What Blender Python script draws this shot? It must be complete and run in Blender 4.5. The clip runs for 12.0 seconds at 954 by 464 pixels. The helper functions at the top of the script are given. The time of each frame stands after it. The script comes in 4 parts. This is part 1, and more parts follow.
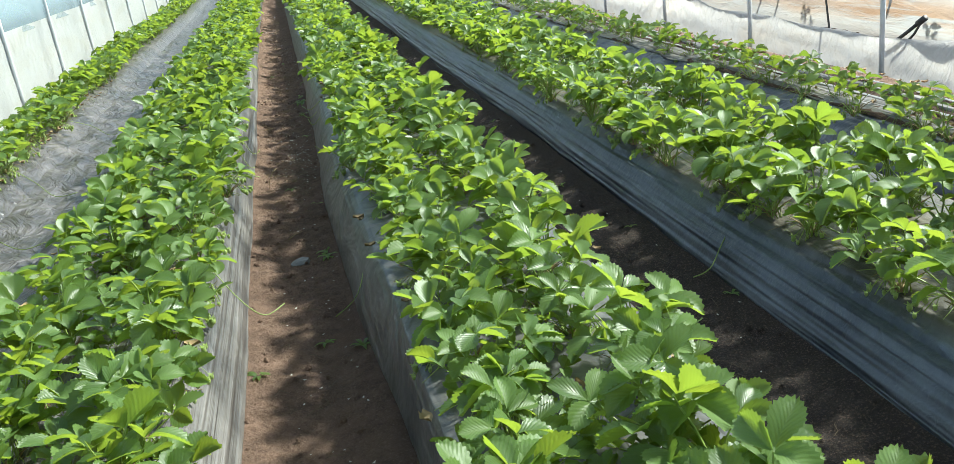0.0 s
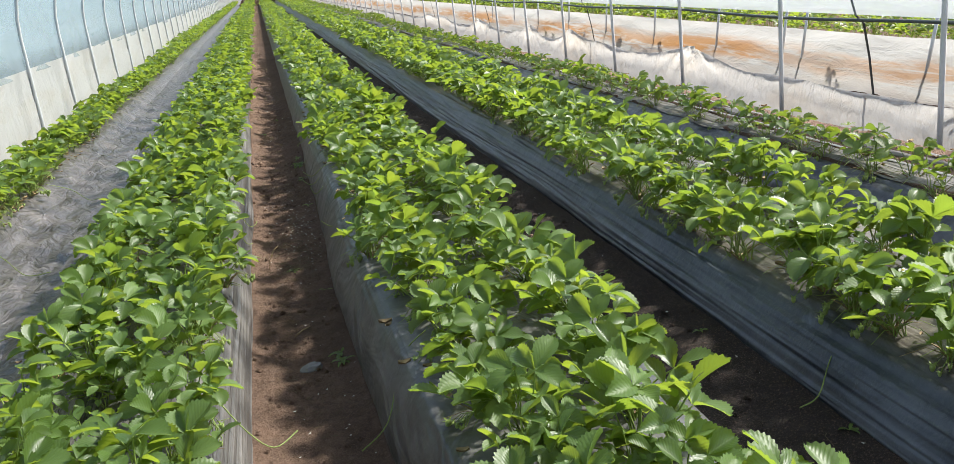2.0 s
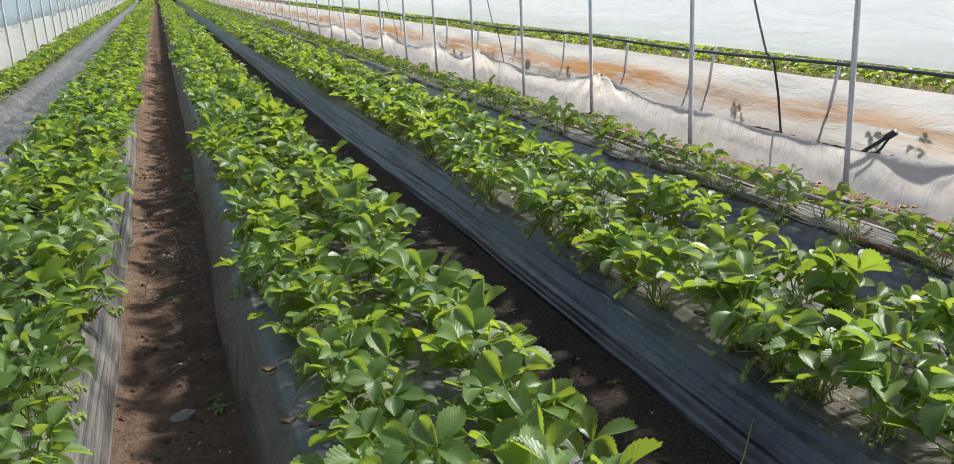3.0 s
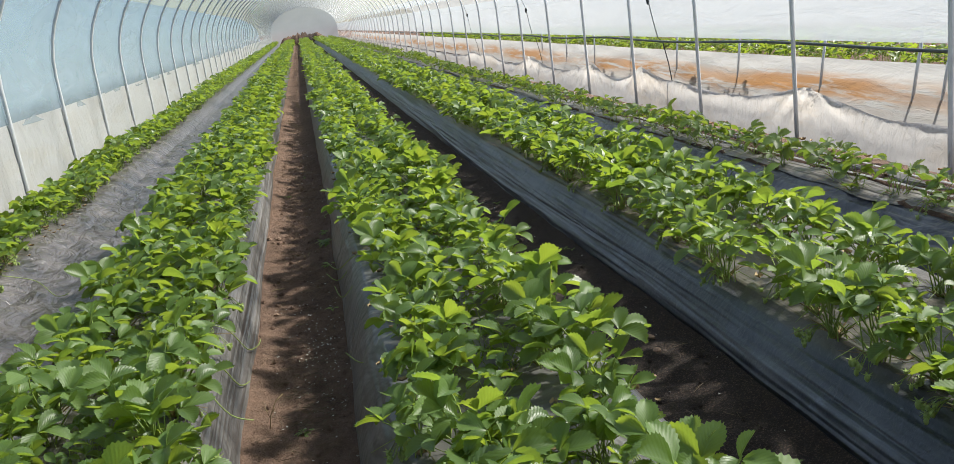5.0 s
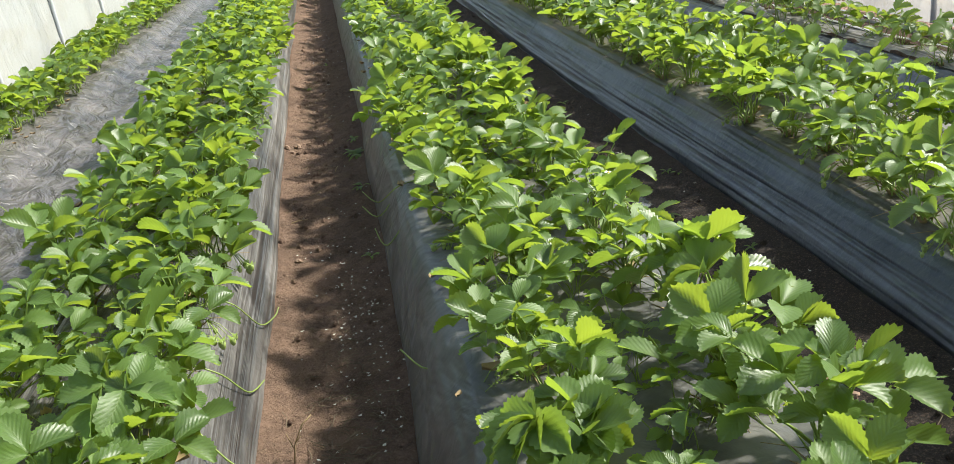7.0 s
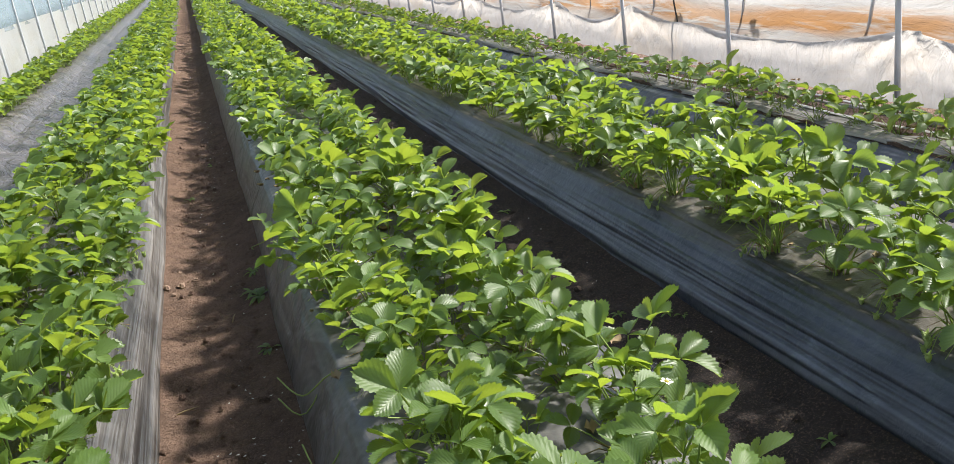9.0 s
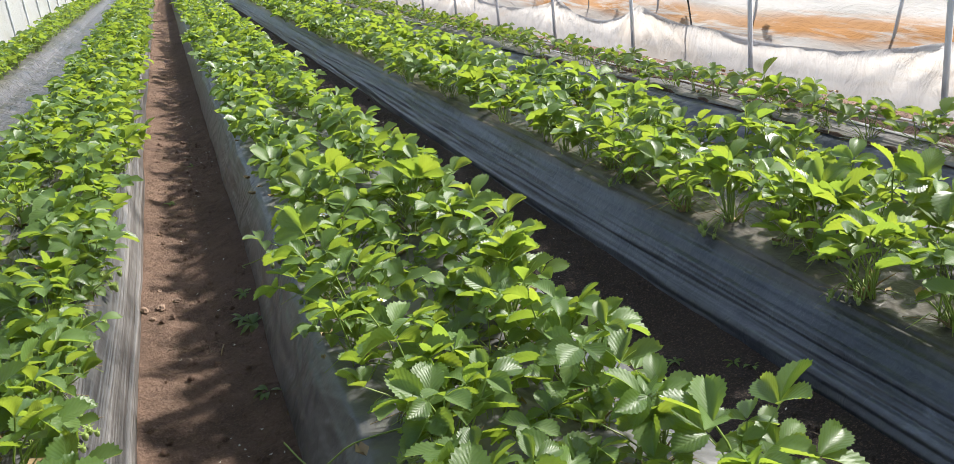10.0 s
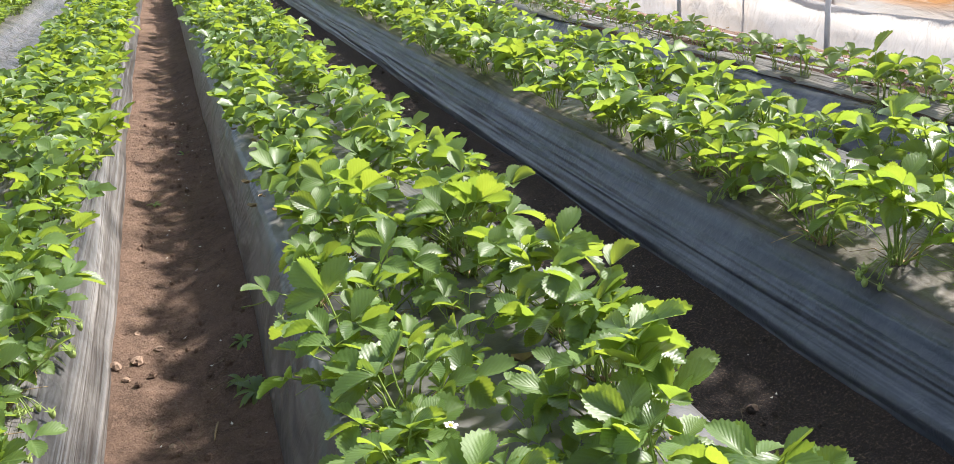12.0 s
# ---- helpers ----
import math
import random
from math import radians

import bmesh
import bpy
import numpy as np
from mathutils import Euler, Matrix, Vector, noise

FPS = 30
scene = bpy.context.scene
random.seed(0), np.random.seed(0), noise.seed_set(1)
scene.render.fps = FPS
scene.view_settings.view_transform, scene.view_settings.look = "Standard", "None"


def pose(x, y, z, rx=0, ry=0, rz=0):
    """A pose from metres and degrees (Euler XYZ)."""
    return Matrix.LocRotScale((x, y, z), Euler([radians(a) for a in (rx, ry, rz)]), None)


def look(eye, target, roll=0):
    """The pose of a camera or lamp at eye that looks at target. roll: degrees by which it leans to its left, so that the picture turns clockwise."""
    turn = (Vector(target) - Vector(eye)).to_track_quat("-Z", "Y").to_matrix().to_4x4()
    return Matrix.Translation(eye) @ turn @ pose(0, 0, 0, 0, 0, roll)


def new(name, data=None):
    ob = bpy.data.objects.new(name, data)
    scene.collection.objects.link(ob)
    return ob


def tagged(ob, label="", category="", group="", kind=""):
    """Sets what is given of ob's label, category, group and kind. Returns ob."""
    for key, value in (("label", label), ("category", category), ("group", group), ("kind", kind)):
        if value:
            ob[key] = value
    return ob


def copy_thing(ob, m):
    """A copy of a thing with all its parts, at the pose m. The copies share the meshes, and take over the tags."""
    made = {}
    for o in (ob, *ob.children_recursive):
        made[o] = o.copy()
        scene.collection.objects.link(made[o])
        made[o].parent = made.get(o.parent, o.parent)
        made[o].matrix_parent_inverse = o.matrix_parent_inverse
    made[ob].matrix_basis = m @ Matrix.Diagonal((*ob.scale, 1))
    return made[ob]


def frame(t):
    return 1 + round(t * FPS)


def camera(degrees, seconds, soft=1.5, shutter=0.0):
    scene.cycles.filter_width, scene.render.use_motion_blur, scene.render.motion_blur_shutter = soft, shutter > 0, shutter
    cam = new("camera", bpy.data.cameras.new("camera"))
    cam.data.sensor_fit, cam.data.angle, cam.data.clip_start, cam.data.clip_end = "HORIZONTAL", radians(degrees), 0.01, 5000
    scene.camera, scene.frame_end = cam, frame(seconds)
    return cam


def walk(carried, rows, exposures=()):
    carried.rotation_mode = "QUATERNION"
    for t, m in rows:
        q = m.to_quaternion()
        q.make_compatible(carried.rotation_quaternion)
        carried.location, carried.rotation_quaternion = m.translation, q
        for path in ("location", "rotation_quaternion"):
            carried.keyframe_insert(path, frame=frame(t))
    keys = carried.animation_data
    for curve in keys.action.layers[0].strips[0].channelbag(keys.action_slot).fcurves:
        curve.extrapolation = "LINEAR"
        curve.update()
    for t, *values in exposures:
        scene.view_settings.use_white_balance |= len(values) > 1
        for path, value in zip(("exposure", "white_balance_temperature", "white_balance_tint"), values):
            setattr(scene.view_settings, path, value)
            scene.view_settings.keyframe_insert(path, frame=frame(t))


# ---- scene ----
# metres: x across the tunnel to the right, y along the beds, z up from the furrow floor
cam = camera(56.8, 12.0, soft=0.5)
# seconds, eye x y z, tilt (90 is level), lean, turn
PATH = [
    (0, 0.048, 0.221, 1.254, 69.94, 7.41, -12.75),
    (0.5, 0.097, 0.427, 1.269, 70.10, 10.61, -14.18),
    (1, 0.093, 0.468, 1.271, 69.46, 11.78, -13.96),
    (1.5, 0.028, 0.605, 1.268, 71.40, 7.22, -12.03),
    (2, -0.042, 0.805, 1.285, 72.96, 6.59, -13.75),
    (2.5, -0.034, 0.904, 1.284, 72.62, 3.40, -19.45),
    (3, 0.023, 1.071, 1.282, 73.44, 2.92, -19.37),
    (3.5, 0.077, 1.346, 1.276, 75.95, 3.59, -16.85),
    (3.7, 0.075, 1.400, 1.269, 76.59, 4.88, -14.21),
    (5.3, 0.108, 2.413, 1.219, 74.73, 7.77, -11.12),
    (5.5, 0.097, 2.495, 1.197, 72.78, 7.88, -11.12),
    (6, 0.016, 2.787, 1.183, 72.11, 6.82, -11.50),
    (6.5, 0.011, 3.015, 1.163, 70.13, 5.60, -11.19),
    (7, 0.067, 3.304, 1.170, 67.74, 7.51, -10.07),
    (7.5, 0.068, 3.475, 1.148, 65.46, 8.36, -10.15),
    (9.3, 0.055, 4.349, 1.198, 71.28, 7.94, -18.51),
    (9.5, 0.057, 4.426, 1.180, 70.06, 8.13, -18.30),
    (10, 0.008, 4.667, 1.170, 70.52, 6.13, -19.17),
    (10.5, 0.034, 4.837, 1.174, 70.54, 1.58, -22.52),
    (11, 0.099, 5.102, 1.158, 71.73, 3.90, -22.74),
    (11.5, 0.095, 5.236, 1.143, 68.01, 6.34, -18.71),
    (12, 0.076, 5.438, 1.142, 67.88, 6.17, -19.16),
]
# the clip's camera adapts as the bright films enter and leave its view: seconds, stops
EXPOSURES = [(0, 2.03), (0.5, 1.85), (1, 1.85), (1.5, 1.87), (2, 1.72), (2.5, 1.67), (3, 1.52), (3.5, 1.40), (5.5, 1.52), (6, 1.72), (6.5, 1.87), (7, 1.97), (7.5, 2.07), (9.5, 1.72), (10, 1.89), (10.5, 1.90), (11, 1.75), (11.5, 1.94), (12, 2.19)]
# cooler and greener white balance in the first second, about neutral afterwards: seconds, kelvin, tint
BALANCE = {0: (6200, 0), 0.5: (6200, 0), 1: (6250, 2), 7: (6650, 7), 7.5: (6800, 6), 9.5: (6450, 14), 10: (6450, 13), 10.5: (6400, 12), 11: (6450, 13), 11.5: (6450, 14), 12: (6500, 15)}
walk(cam, [(t, pose(x, y, z, rx, ry, rz)) for t, x, y, z, rx, ry, rz in PATH], [(t, stops, *BALANCE.get(t, (6500, 10))) for t, stops in EXPOSURES])

# ---- light ----
SUN_EL, SUN_AZ = 42.0, 79.0          # degrees above the ground; from +y (ahead) towards +x (right)
world = bpy.data.worlds.new("sky")
scene.world = world
world.use_nodes = True
wn = world.node_tree
sky = wn.nodes.new("ShaderNodeTexSky")
sky.sky_type, sky.sun_disc = "NISHITA", False
sky.sun_elevation, sky.sun_rotation = radians(SUN_EL), radians(SUN_AZ)
wn.links.new(sky.outputs[0], wn.nodes["Background"].inputs[0])
wn.nodes["Background"].inputs[1].default_value = 0.064
sun = new("sun", bpy.data.lights.new("sun", "SUN"))
sun.data.energy, sun.data.angle, sun.data.color = 5.0, radians(4.2), (1.0, 0.94, 0.84)
away = Vector((math.sin(radians(SUN_AZ)) * math.cos(radians(SUN_EL)), math.cos(radians(SUN_AZ)) * math.cos(radians(SUN_EL)), math.sin(radians(SUN_EL))))
sun.matrix_world = look(Vector((0, 0, 0)) + away * 30, (0, 0, 0))

# ---- node helpers ----


class Nodes:
    """A short way of writing node trees."""

    def __init__(self, name):
        self.mat = bpy.data.materials.new(name)
        self.mat.use_nodes = True
        self.tree = self.mat.node_tree
        self.tree.nodes.clear()
        self.out = self.tree.nodes.new("ShaderNodeOutputMaterial")

    def put(self, socket, value):
        if hasattr(value, "is_output"):
            self.tree.links.new(value, socket)
        elif value is not None:
            socket.default_value = value

    def add(self, kind, out=0, **inputs):
        n = self.tree.nodes.new(kind)
        for k, v in inputs.items():
            self.put(n.inputs[k.replace("_", " ")], v)
        return n.outputs[out]

    def coord(self, which="Object"):
        return self.tree.nodes.new("ShaderNodeTexCoord").outputs[which]

    def scaled(self, vec, s):
        n = self.tree.nodes.new("ShaderNodeMapping")
        self.tree.links.new(vec, n.inputs["Vector"])
        n.inputs["Scale"].default_value = s
        return n.outputs[0]

    def noise(self, vec, scale, detail=4.0, rough=0.55, warp=0.0):
        n = self.tree.nodes.new("ShaderNodeTexNoise")
        self.put(n.inputs["Vector"], vec)
        n.inputs["Scale"].default_value, n.inputs["Detail"].default_value = scale, detail
        n.inputs["Roughness"].default_value, n.inputs["Distortion"].default_value = rough, warp
        return n.outputs[0]

    def ramp(self, fac, *stops):
        n = self.tree.nodes.new("ShaderNodeValToRGB")
        self.put(n.inputs[0], fac)
        el = n.color_ramp.elements
        while len(el) < len(stops):
            el.new(0.5)
        for e, (p, c) in zip(el, stops):
            e.position = p
            e.color = (*c, 1) if isinstance(c, tuple) else (c, c, c, 1)
        return n.outputs[0]

    def math(self, op, a, b=None, c=None):
        n = self.tree.nodes.new("ShaderNodeMath")
        n.operation = op
        for s, v in zip(n.inputs, (a, b, c)):
            self.put(s, v)
        return n.outputs[0]

    def mix(self, fac, a, b, blend="MIX"):
        n = self.tree.nodes.new("ShaderNodeMix")
        n.data_type, n.blend_type = "RGBA", blend
        self.put(n.inputs[0], fac)
        for s, v in ((n.inputs[6], a), (n.inputs[7], b)):
            self.put(s, (*v, 1) if isinstance(v, tuple) else v)
        return n.outputs[2]

    def bump(self, height, dist, strength=1.0, normal=None):
        n = self.tree.nodes.new("ShaderNodeBump")
        n.inputs["Distance"].default_value, n.inputs["Strength"].default_value = dist, strength
        self.put(n.inputs["Height"], height)
        if normal is not None:
            self.put(n.inputs["Normal"], normal)
        return n.outputs[0]

    def bsdf(self, color, rough, normal=None, metal=0.0, spec=0.5):
        n = self.tree.nodes.new("ShaderNodeBsdfPrincipled")
        self.put(n.inputs["Base Color"], (*color, 1) if isinstance(color, tuple) else color)
        self.put(n.inputs["Roughness"], rough)
        self.put(n.inputs["Metallic"], metal)
        self.put(n.inputs["Specular IOR Level"], spec)
        if normal is not None:
            self.put(n.inputs["Normal"], normal)
        return n.outputs[0]

    def blend(self, fac, a, b):
        n = self.tree.nodes.new("ShaderNodeMixShader")
        self.put(n.inputs[0], fac)
        self.tree.links.new(a, n.inputs[1])
        self.tree.links.new(b, n.inputs[2])
        return n.outputs[0]

    def translucent(self, color, normal=None):
        n = self.tree.nodes.new("ShaderNodeBsdfTranslucent")
        self.put(n.inputs[0], (*color, 1) if isinstance(color, tuple) else color)
        if normal is not None:
            self.put(n.inputs["Normal"], normal)
        return n.outputs[0]

    def clear(self, color):
        n = self.tree.nodes.new("ShaderNodeBsdfTransparent")
        self.put(n.inputs[0], (*color, 1) if isinstance(color, tuple) else color)
        return n.outputs[0]

    def done(self, shader):
        self.tree.links.new(shader, self.out.inputs[0])
        return self.mat


# ---- materials ----
def leaf_material(name, dark, light, glow, rib=1.0):
    """Strawberry leaf: pleated lateral veins, glossy cuticle, light shining through. UV: x across (0.5 midrib), y from stalk to tip."""
    m = Nodes(name)
    uv = m.tree.nodes.new("ShaderNodeSeparateXYZ")
    m.tree.links.new(m.coord("UV"), uv.inputs[0])
    side = m.math("ABSOLUTE", m.math("SUBTRACT", uv.outputs[0], 0.5))
    wander = m.math("MULTIPLY", m.noise(m.coord("Object"), 28.0, 2.0), 0.9)
    bow = m.math("MULTIPLY", m.math("MULTIPLY", side, side), 7.0)          # veins curve towards the tip
    phase = m.math("ADD", m.math("SUBTRACT", m.math("MULTIPLY", uv.outputs[1], 8.0), m.math("MULTIPLY", side, 11.0)), m.math("ADD", bow, wander))
    wave = m.math("ABSOLUTE", m.math("SUBTRACT", m.math("FRACT", phase), 0.5))          # 0.5 at a vein, 0 between
    vein = m.math("MAXIMUM", m.math("MULTIPLY", m.math("SUBTRACT", wave, 0.41), 10.0), 0.0)
    midrib = m.math("MULTIPLY", m.math("MAXIMUM", m.math("SUBTRACT", 0.035, side), 0.0), 28.0)
    lines = m.math("MINIMUM", m.math("MAXIMUM", vein, midrib), 1.0)
    rand = m.math("FRACT", m.math("ADD", m.tree.nodes.new("ShaderNodeNewGeometry").outputs["Random Per Island"],
                                  m.tree.nodes.new("ShaderNodeObjectInfo").outputs["Random"]))
    spots = m.noise(m.coord("Object"), 60.0, 5.0, 0.6)
    tone = m.mix(rand, dark, light)
    tone = m.mix(m.math("MULTIPLY", spots, 0.35), tone, light)
    tone = m.mix(m.math("MULTIPLY", lines, 0.55), tone, (light[0] * 1.6, light[1] * 1.35, light[2] * 1.8))
    relief = m.bump(m.math("SUBTRACT", 0.5, wave), 0.0010 * rib, 0.55)
    relief = m.bump(spots, 0.0014, 0.5, relief)
    rough = m.math("ADD", 0.35, m.math("MULTIPLY", rand, 0.18))
    body = m.bsdf(tone, rough, relief, 0.0, 0.42)
    through_tone = m.mix(m.math("MULTIPLY", lines, 0.6), glow, (glow[0] * 0.6, glow[1] * 0.7, glow[2] * 0.5))
    through_tone = m.mix(m.math("MULTIPLY", rand, 0.5), through_tone, (glow[0] * 0.5, glow[1] * 0.75, glow[2]))
    return m.done(m.blend(0.38, body, m.translucent(through_tone, relief)))


LEAF = leaf_material("leaf", (0.024, 0.057, 0.013), (0.118, 0.190, 0.050), (0.48, 0.59, 0.055))

m = Nodes("stalk")
g = m.noise(m.coord(), 30.0)
STALK = m.done(m.blend(0.2, m.bsdf(m.mix(g, (0.16, 0.26, 0.05), (0.30, 0.36, 0.10)), 0.45), m.translucent((0.4, 0.5, 0.1))))

m = Nodes("soil")
p = m.tree.nodes.new("ShaderNodeNewGeometry").outputs["Position"]
big, clod, fine = m.noise(p, 1.3, 4.0, 0.6, 0.4), m.noise(p, 34.0, 6.0, 0.7, 0.5), m.noise(p, 150.0, 6.0, 0.7)
tone = m.mix(m.ramp(big, (0.3, 0.0), (0.7, 1.0)), (0.118, 0.077, 0.058), (0.215, 0.138, 0.100))
tone = m.mix(m.ramp(clod, (0.38, 0.5), (0.56, 0.0)), tone, (0.072, 0.049, 0.038))
# second furrow and right half of the first: shade painted in, among dark crumbs
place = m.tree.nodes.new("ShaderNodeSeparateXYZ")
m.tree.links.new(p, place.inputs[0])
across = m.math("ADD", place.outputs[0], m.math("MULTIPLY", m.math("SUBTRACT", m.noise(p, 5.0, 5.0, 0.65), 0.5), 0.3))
furrow_shade = m.ramp(m.math("MULTIPLY", m.math("ADD", across, 0.3), 0.5), (0.07, 0.0), (0.13, 0.22), (0.4, 0.3), (0.6, 0.92), (0.8, 0.92), (1.0, 0.3))
tone = m.mix(m.ramp(m.noise(p, 9.0, 7.0, 0.7, 0.6), (0.42, 0.0), (0.62, 0.6)), tone, (0.26, 0.165, 0.120))
tone = m.mix(furrow_shade, tone, (0.042, 0.037, 0.035))
tone = m.mix(m.ramp(fine, (0.52, 0.0), (0.78, 0.85)), tone, (0.33, 0.225, 0.168))
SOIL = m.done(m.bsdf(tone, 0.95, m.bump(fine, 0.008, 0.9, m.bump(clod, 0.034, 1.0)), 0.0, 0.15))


def film_black(name, base, dusty, gloss, rows=15.0, detail=4.0, folds=0.06, low_folds=False):
    m = Nodes(name)
    p = m.coord()
    streak = m.noise(m.scaled(p, (rows, 0.4, rows)), 1.0, detail, 0.55, 0.4)
    dirt = m.noise(p, 3.0, 6.0, 0.65)
    tone = m.mix(m.ramp(m.math("MULTIPLY", dirt, streak), (0.16, 0.0), (0.42, 1.0)), base, dusty)
    scuff = m.math("MULTIPLY", m.ramp(m.noise(m.scaled(p, (5.0, 2.2, 7.0)), 1.0, 7.0, 0.7, 0.8), (0.60, 0.0), (0.72, 1.0)), 0.55)
    tone = m.mix(scuff, tone, (dusty[0] * 1.7, dusty[1] * 1.75, dusty[2] * 1.85))
    rough = m.math("ADD", gloss, m.math("MULTIPLY", dirt, 0.3))
    if low_folds:          # soil dust lies on the flat top
        height = m.tree.nodes.new("ShaderNodeSeparateXYZ")
        m.tree.links.new(p, height.inputs[0])
        streak = m.math("MULTIPLY", streak, m.ramp(m.math("ADD", height.outputs[2], m.math("MULTIPLY", dirt, 0.08)), (0.10, 1.0), (0.19, 0.25)))
        tone = m.mix(m.ramp(height.outputs[2], (0.135, 0.0), (0.168, 1.0)), tone, m.mix(m.ramp(dirt, (0.38, 0.0), (0.66, 1.0)), (0.042, 0.039, 0.038), (0.125, 0.108, 0.092)))
    crinkle = m.bump(m.noise(p, 26.0, 4.0, 0.6, 1.2), 0.006, 0.6, m.bump(streak, folds, 1.0))
    return m.done(m.bsdf(tone, rough, crinkle, 0.0, 0.5))


def film_crumpled(name, base, dusty, gloss, size, shine=0.55):
    """Slack film: facets and creases running every way."""
    m = Nodes(name)
    p = m.coord()
    soft = m.noise(m.scaled(p, (size, size * 0.6, size)), 1.0, 3.0, 0.5, 2.2)
    fine = m.noise(p, size * 4.0, 4.0, 0.6, 1.5)
    dirt = m.noise(p, 4.0, 7.0, 0.68)
    tone = m.mix(m.ramp(dirt, (0.36, 0.0), (0.68, 1.0)), base, dusty)
    relief = m.bump(fine, 0.006, 0.5, m.bump(soft, 0.05, 0.8))
    return m.done(m.bsdf(tone, m.math("ADD", gloss, m.math("MULTIPLY", dirt, 0.3)), relief, 0.0, shine))


FILM_SLACK = film_crumpled("slack_grey_film", (0.042, 0.039, 0.042), (0.145, 0.130, 0.130), 0.2, 7.0)
FILM_SMOOTH = film_crumpled("smooth_mulch_film", (0.046, 0.046, 0.049), (0.150, 0.144, 0.138), 0.28, 2.6, 0.5)
FILM_BLACK = film_black("black_mulch_film", (0.025, 0.033, 0.049), (0.125, 0.143, 0.175), 0.23, 17.0, 2.0, 0.06, True)
FILM_OUTER = film_crumpled("slack_black_film", (0.034, 0.039, 0.054), (0.125, 0.134, 0.158), 0.22, 3.2)
FILM_GREY = film_black("grey_mulch_film", (0.035, 0.034, 0.035), (0.19, 0.175, 0.165), 0.26)
FILM_PALE = film_black("pale_mulch_film", (0.13, 0.118, 0.105), (0.36, 0.335, 0.30), 0.4)


def film_white(name, tone, stain, amount, through_part, rows):
    m = Nodes(name)
    p = m.coord()
    band = m.noise(m.scaled(p, rows), 1.0, 6.0, 0.62, 0.6)
    mark = m.math("MULTIPLY", m.ramp(band, (0.48, 0.0), (0.62, 1.0)), amount)
    col = m.mix(mark, tone, stain)
    fold = m.bump(m.noise(m.scaled(p, (4.0, 6.0, 2.0)), 2.0, 6.0, 0.58, 0.7), 0.045, 0.7)
    return m.done(m.blend(through_part, m.bsdf(col, 0.42, fold, 0.0, 0.4), m.translucent(col, fold)))


SKIRT = film_white("dull_skirt_film", (0.46, 0.455, 0.445), (0.42, 0.385, 0.33), 0.35, 0.3, (1.0, 1.2, 5.0))
SKIRT_RIGHT = film_white("white_skirt_film", (0.50, 0.488, 0.475), (0.45, 0.385, 0.31), 0.4, 0.5, (1.0, 1.2, 5.0))

m = Nodes("stained_skirt_film")
p = m.coord()
xyz = m.tree.nodes.new("ShaderNodeSeparateXYZ")
m.tree.links.new(p, xyz.inputs[0])
level = m.math("ADD", xyz.outputs[2], m.math("MULTIPLY", m.math("SUBTRACT", m.noise(m.scaled(p, (1.0, 0.5, 1.0)), 1.0, 3.0), 0.5), 0.22))
band = m.ramp(level, (0.0, 0.2), (0.07, 0.95), (0.17, 0.85), (0.26, 0.05))
smear = m.ramp(m.noise(m.scaled(p, (1.0, 1.1, 16.0)), 1.0, 6.0, 0.65, 0.5), (0.38, 0.0), (0.52, 1.0))
along = m.ramp(m.noise(m.scaled(p, (1.0, 0.28, 0.6)), 1.0, 3.0), (0.36, 0.45), (0.52, 1.0))
mark = m.math("MULTIPLY", m.math("MULTIPLY", band, smear), along)
col = m.mix(mark, (0.45, 0.455, 0.455), (0.38, 0.195, 0.070))
fold = m.bump(m.noise(m.scaled(p, (4.0, 1.2, 4.5)), 2.0, 6.0, 0.6, 0.7), 0.03, 0.6)
SKIRT_FAR = m.done(m.blend(0.6, m.bsdf(col, 0.42, fold, 0.0, 0.4), m.translucent(col, fold)))

m = Nodes("petal")
PETAL = m.done(m.blend(0.3, m.bsdf(m.mix(m.noise(m.coord(), 50.0), (0.78, 0.76, 0.70), (0.85, 0.84, 0.82)), 0.6), m.translucent((0.8, 0.8, 0.75))))
m = Nodes("faded_petal")
OLD_PETAL = m.done(m.bsdf(m.mix(m.noise(m.coord(), 20.0), (0.34, 0.31, 0.26), (0.66, 0.63, 0.57)), 0.7))
m = Nodes("rotting_straw")
STRAW = m.done(m.bsdf(m.mix(m.noise(m.coord(), 15.0), (0.075, 0.055, 0.038), (0.21, 0.16, 0.10)), 0.85))
m = Nodes("flower_heart")
HEART = m.done(m.bsdf(m.mix(m.noise(m.coord(), 300.0), (0.55, 0.38, 0.04), (0.7, 0.55, 0.10)), 0.7))
m = Nodes("green_berry")
BERRY = m.done(m.blend(0.15, m.bsdf(m.mix(m.noise(m.coord(), 160.0), (0.20, 0.30, 0.07), (0.42, 0.48, 0.17)), 0.45, m.bump(m.noise(m.coord(), 260.0), 0.002, 0.8)), m.translucent((0.4, 0.5, 0.1))))
m = Nodes("dry_leaf")
DRY = m.done(m.bsdf(m.mix(m.noise(m.coord(), 40.0), (0.16, 0.10, 0.05), (0.36, 0.27, 0.14)), 0.8))
m = Nodes("grey_stone")
STONE = m.done(m.bsdf(m.mix(m.noise(m.coord(), 30.0, 6.0), (0.10, 0.10, 0.105), (0.22, 0.215, 0.21)), 0.6, m.bump(m.noise(m.coord(), 55.0), 0.004, 0.6)))
m = Nodes("dried_clod")
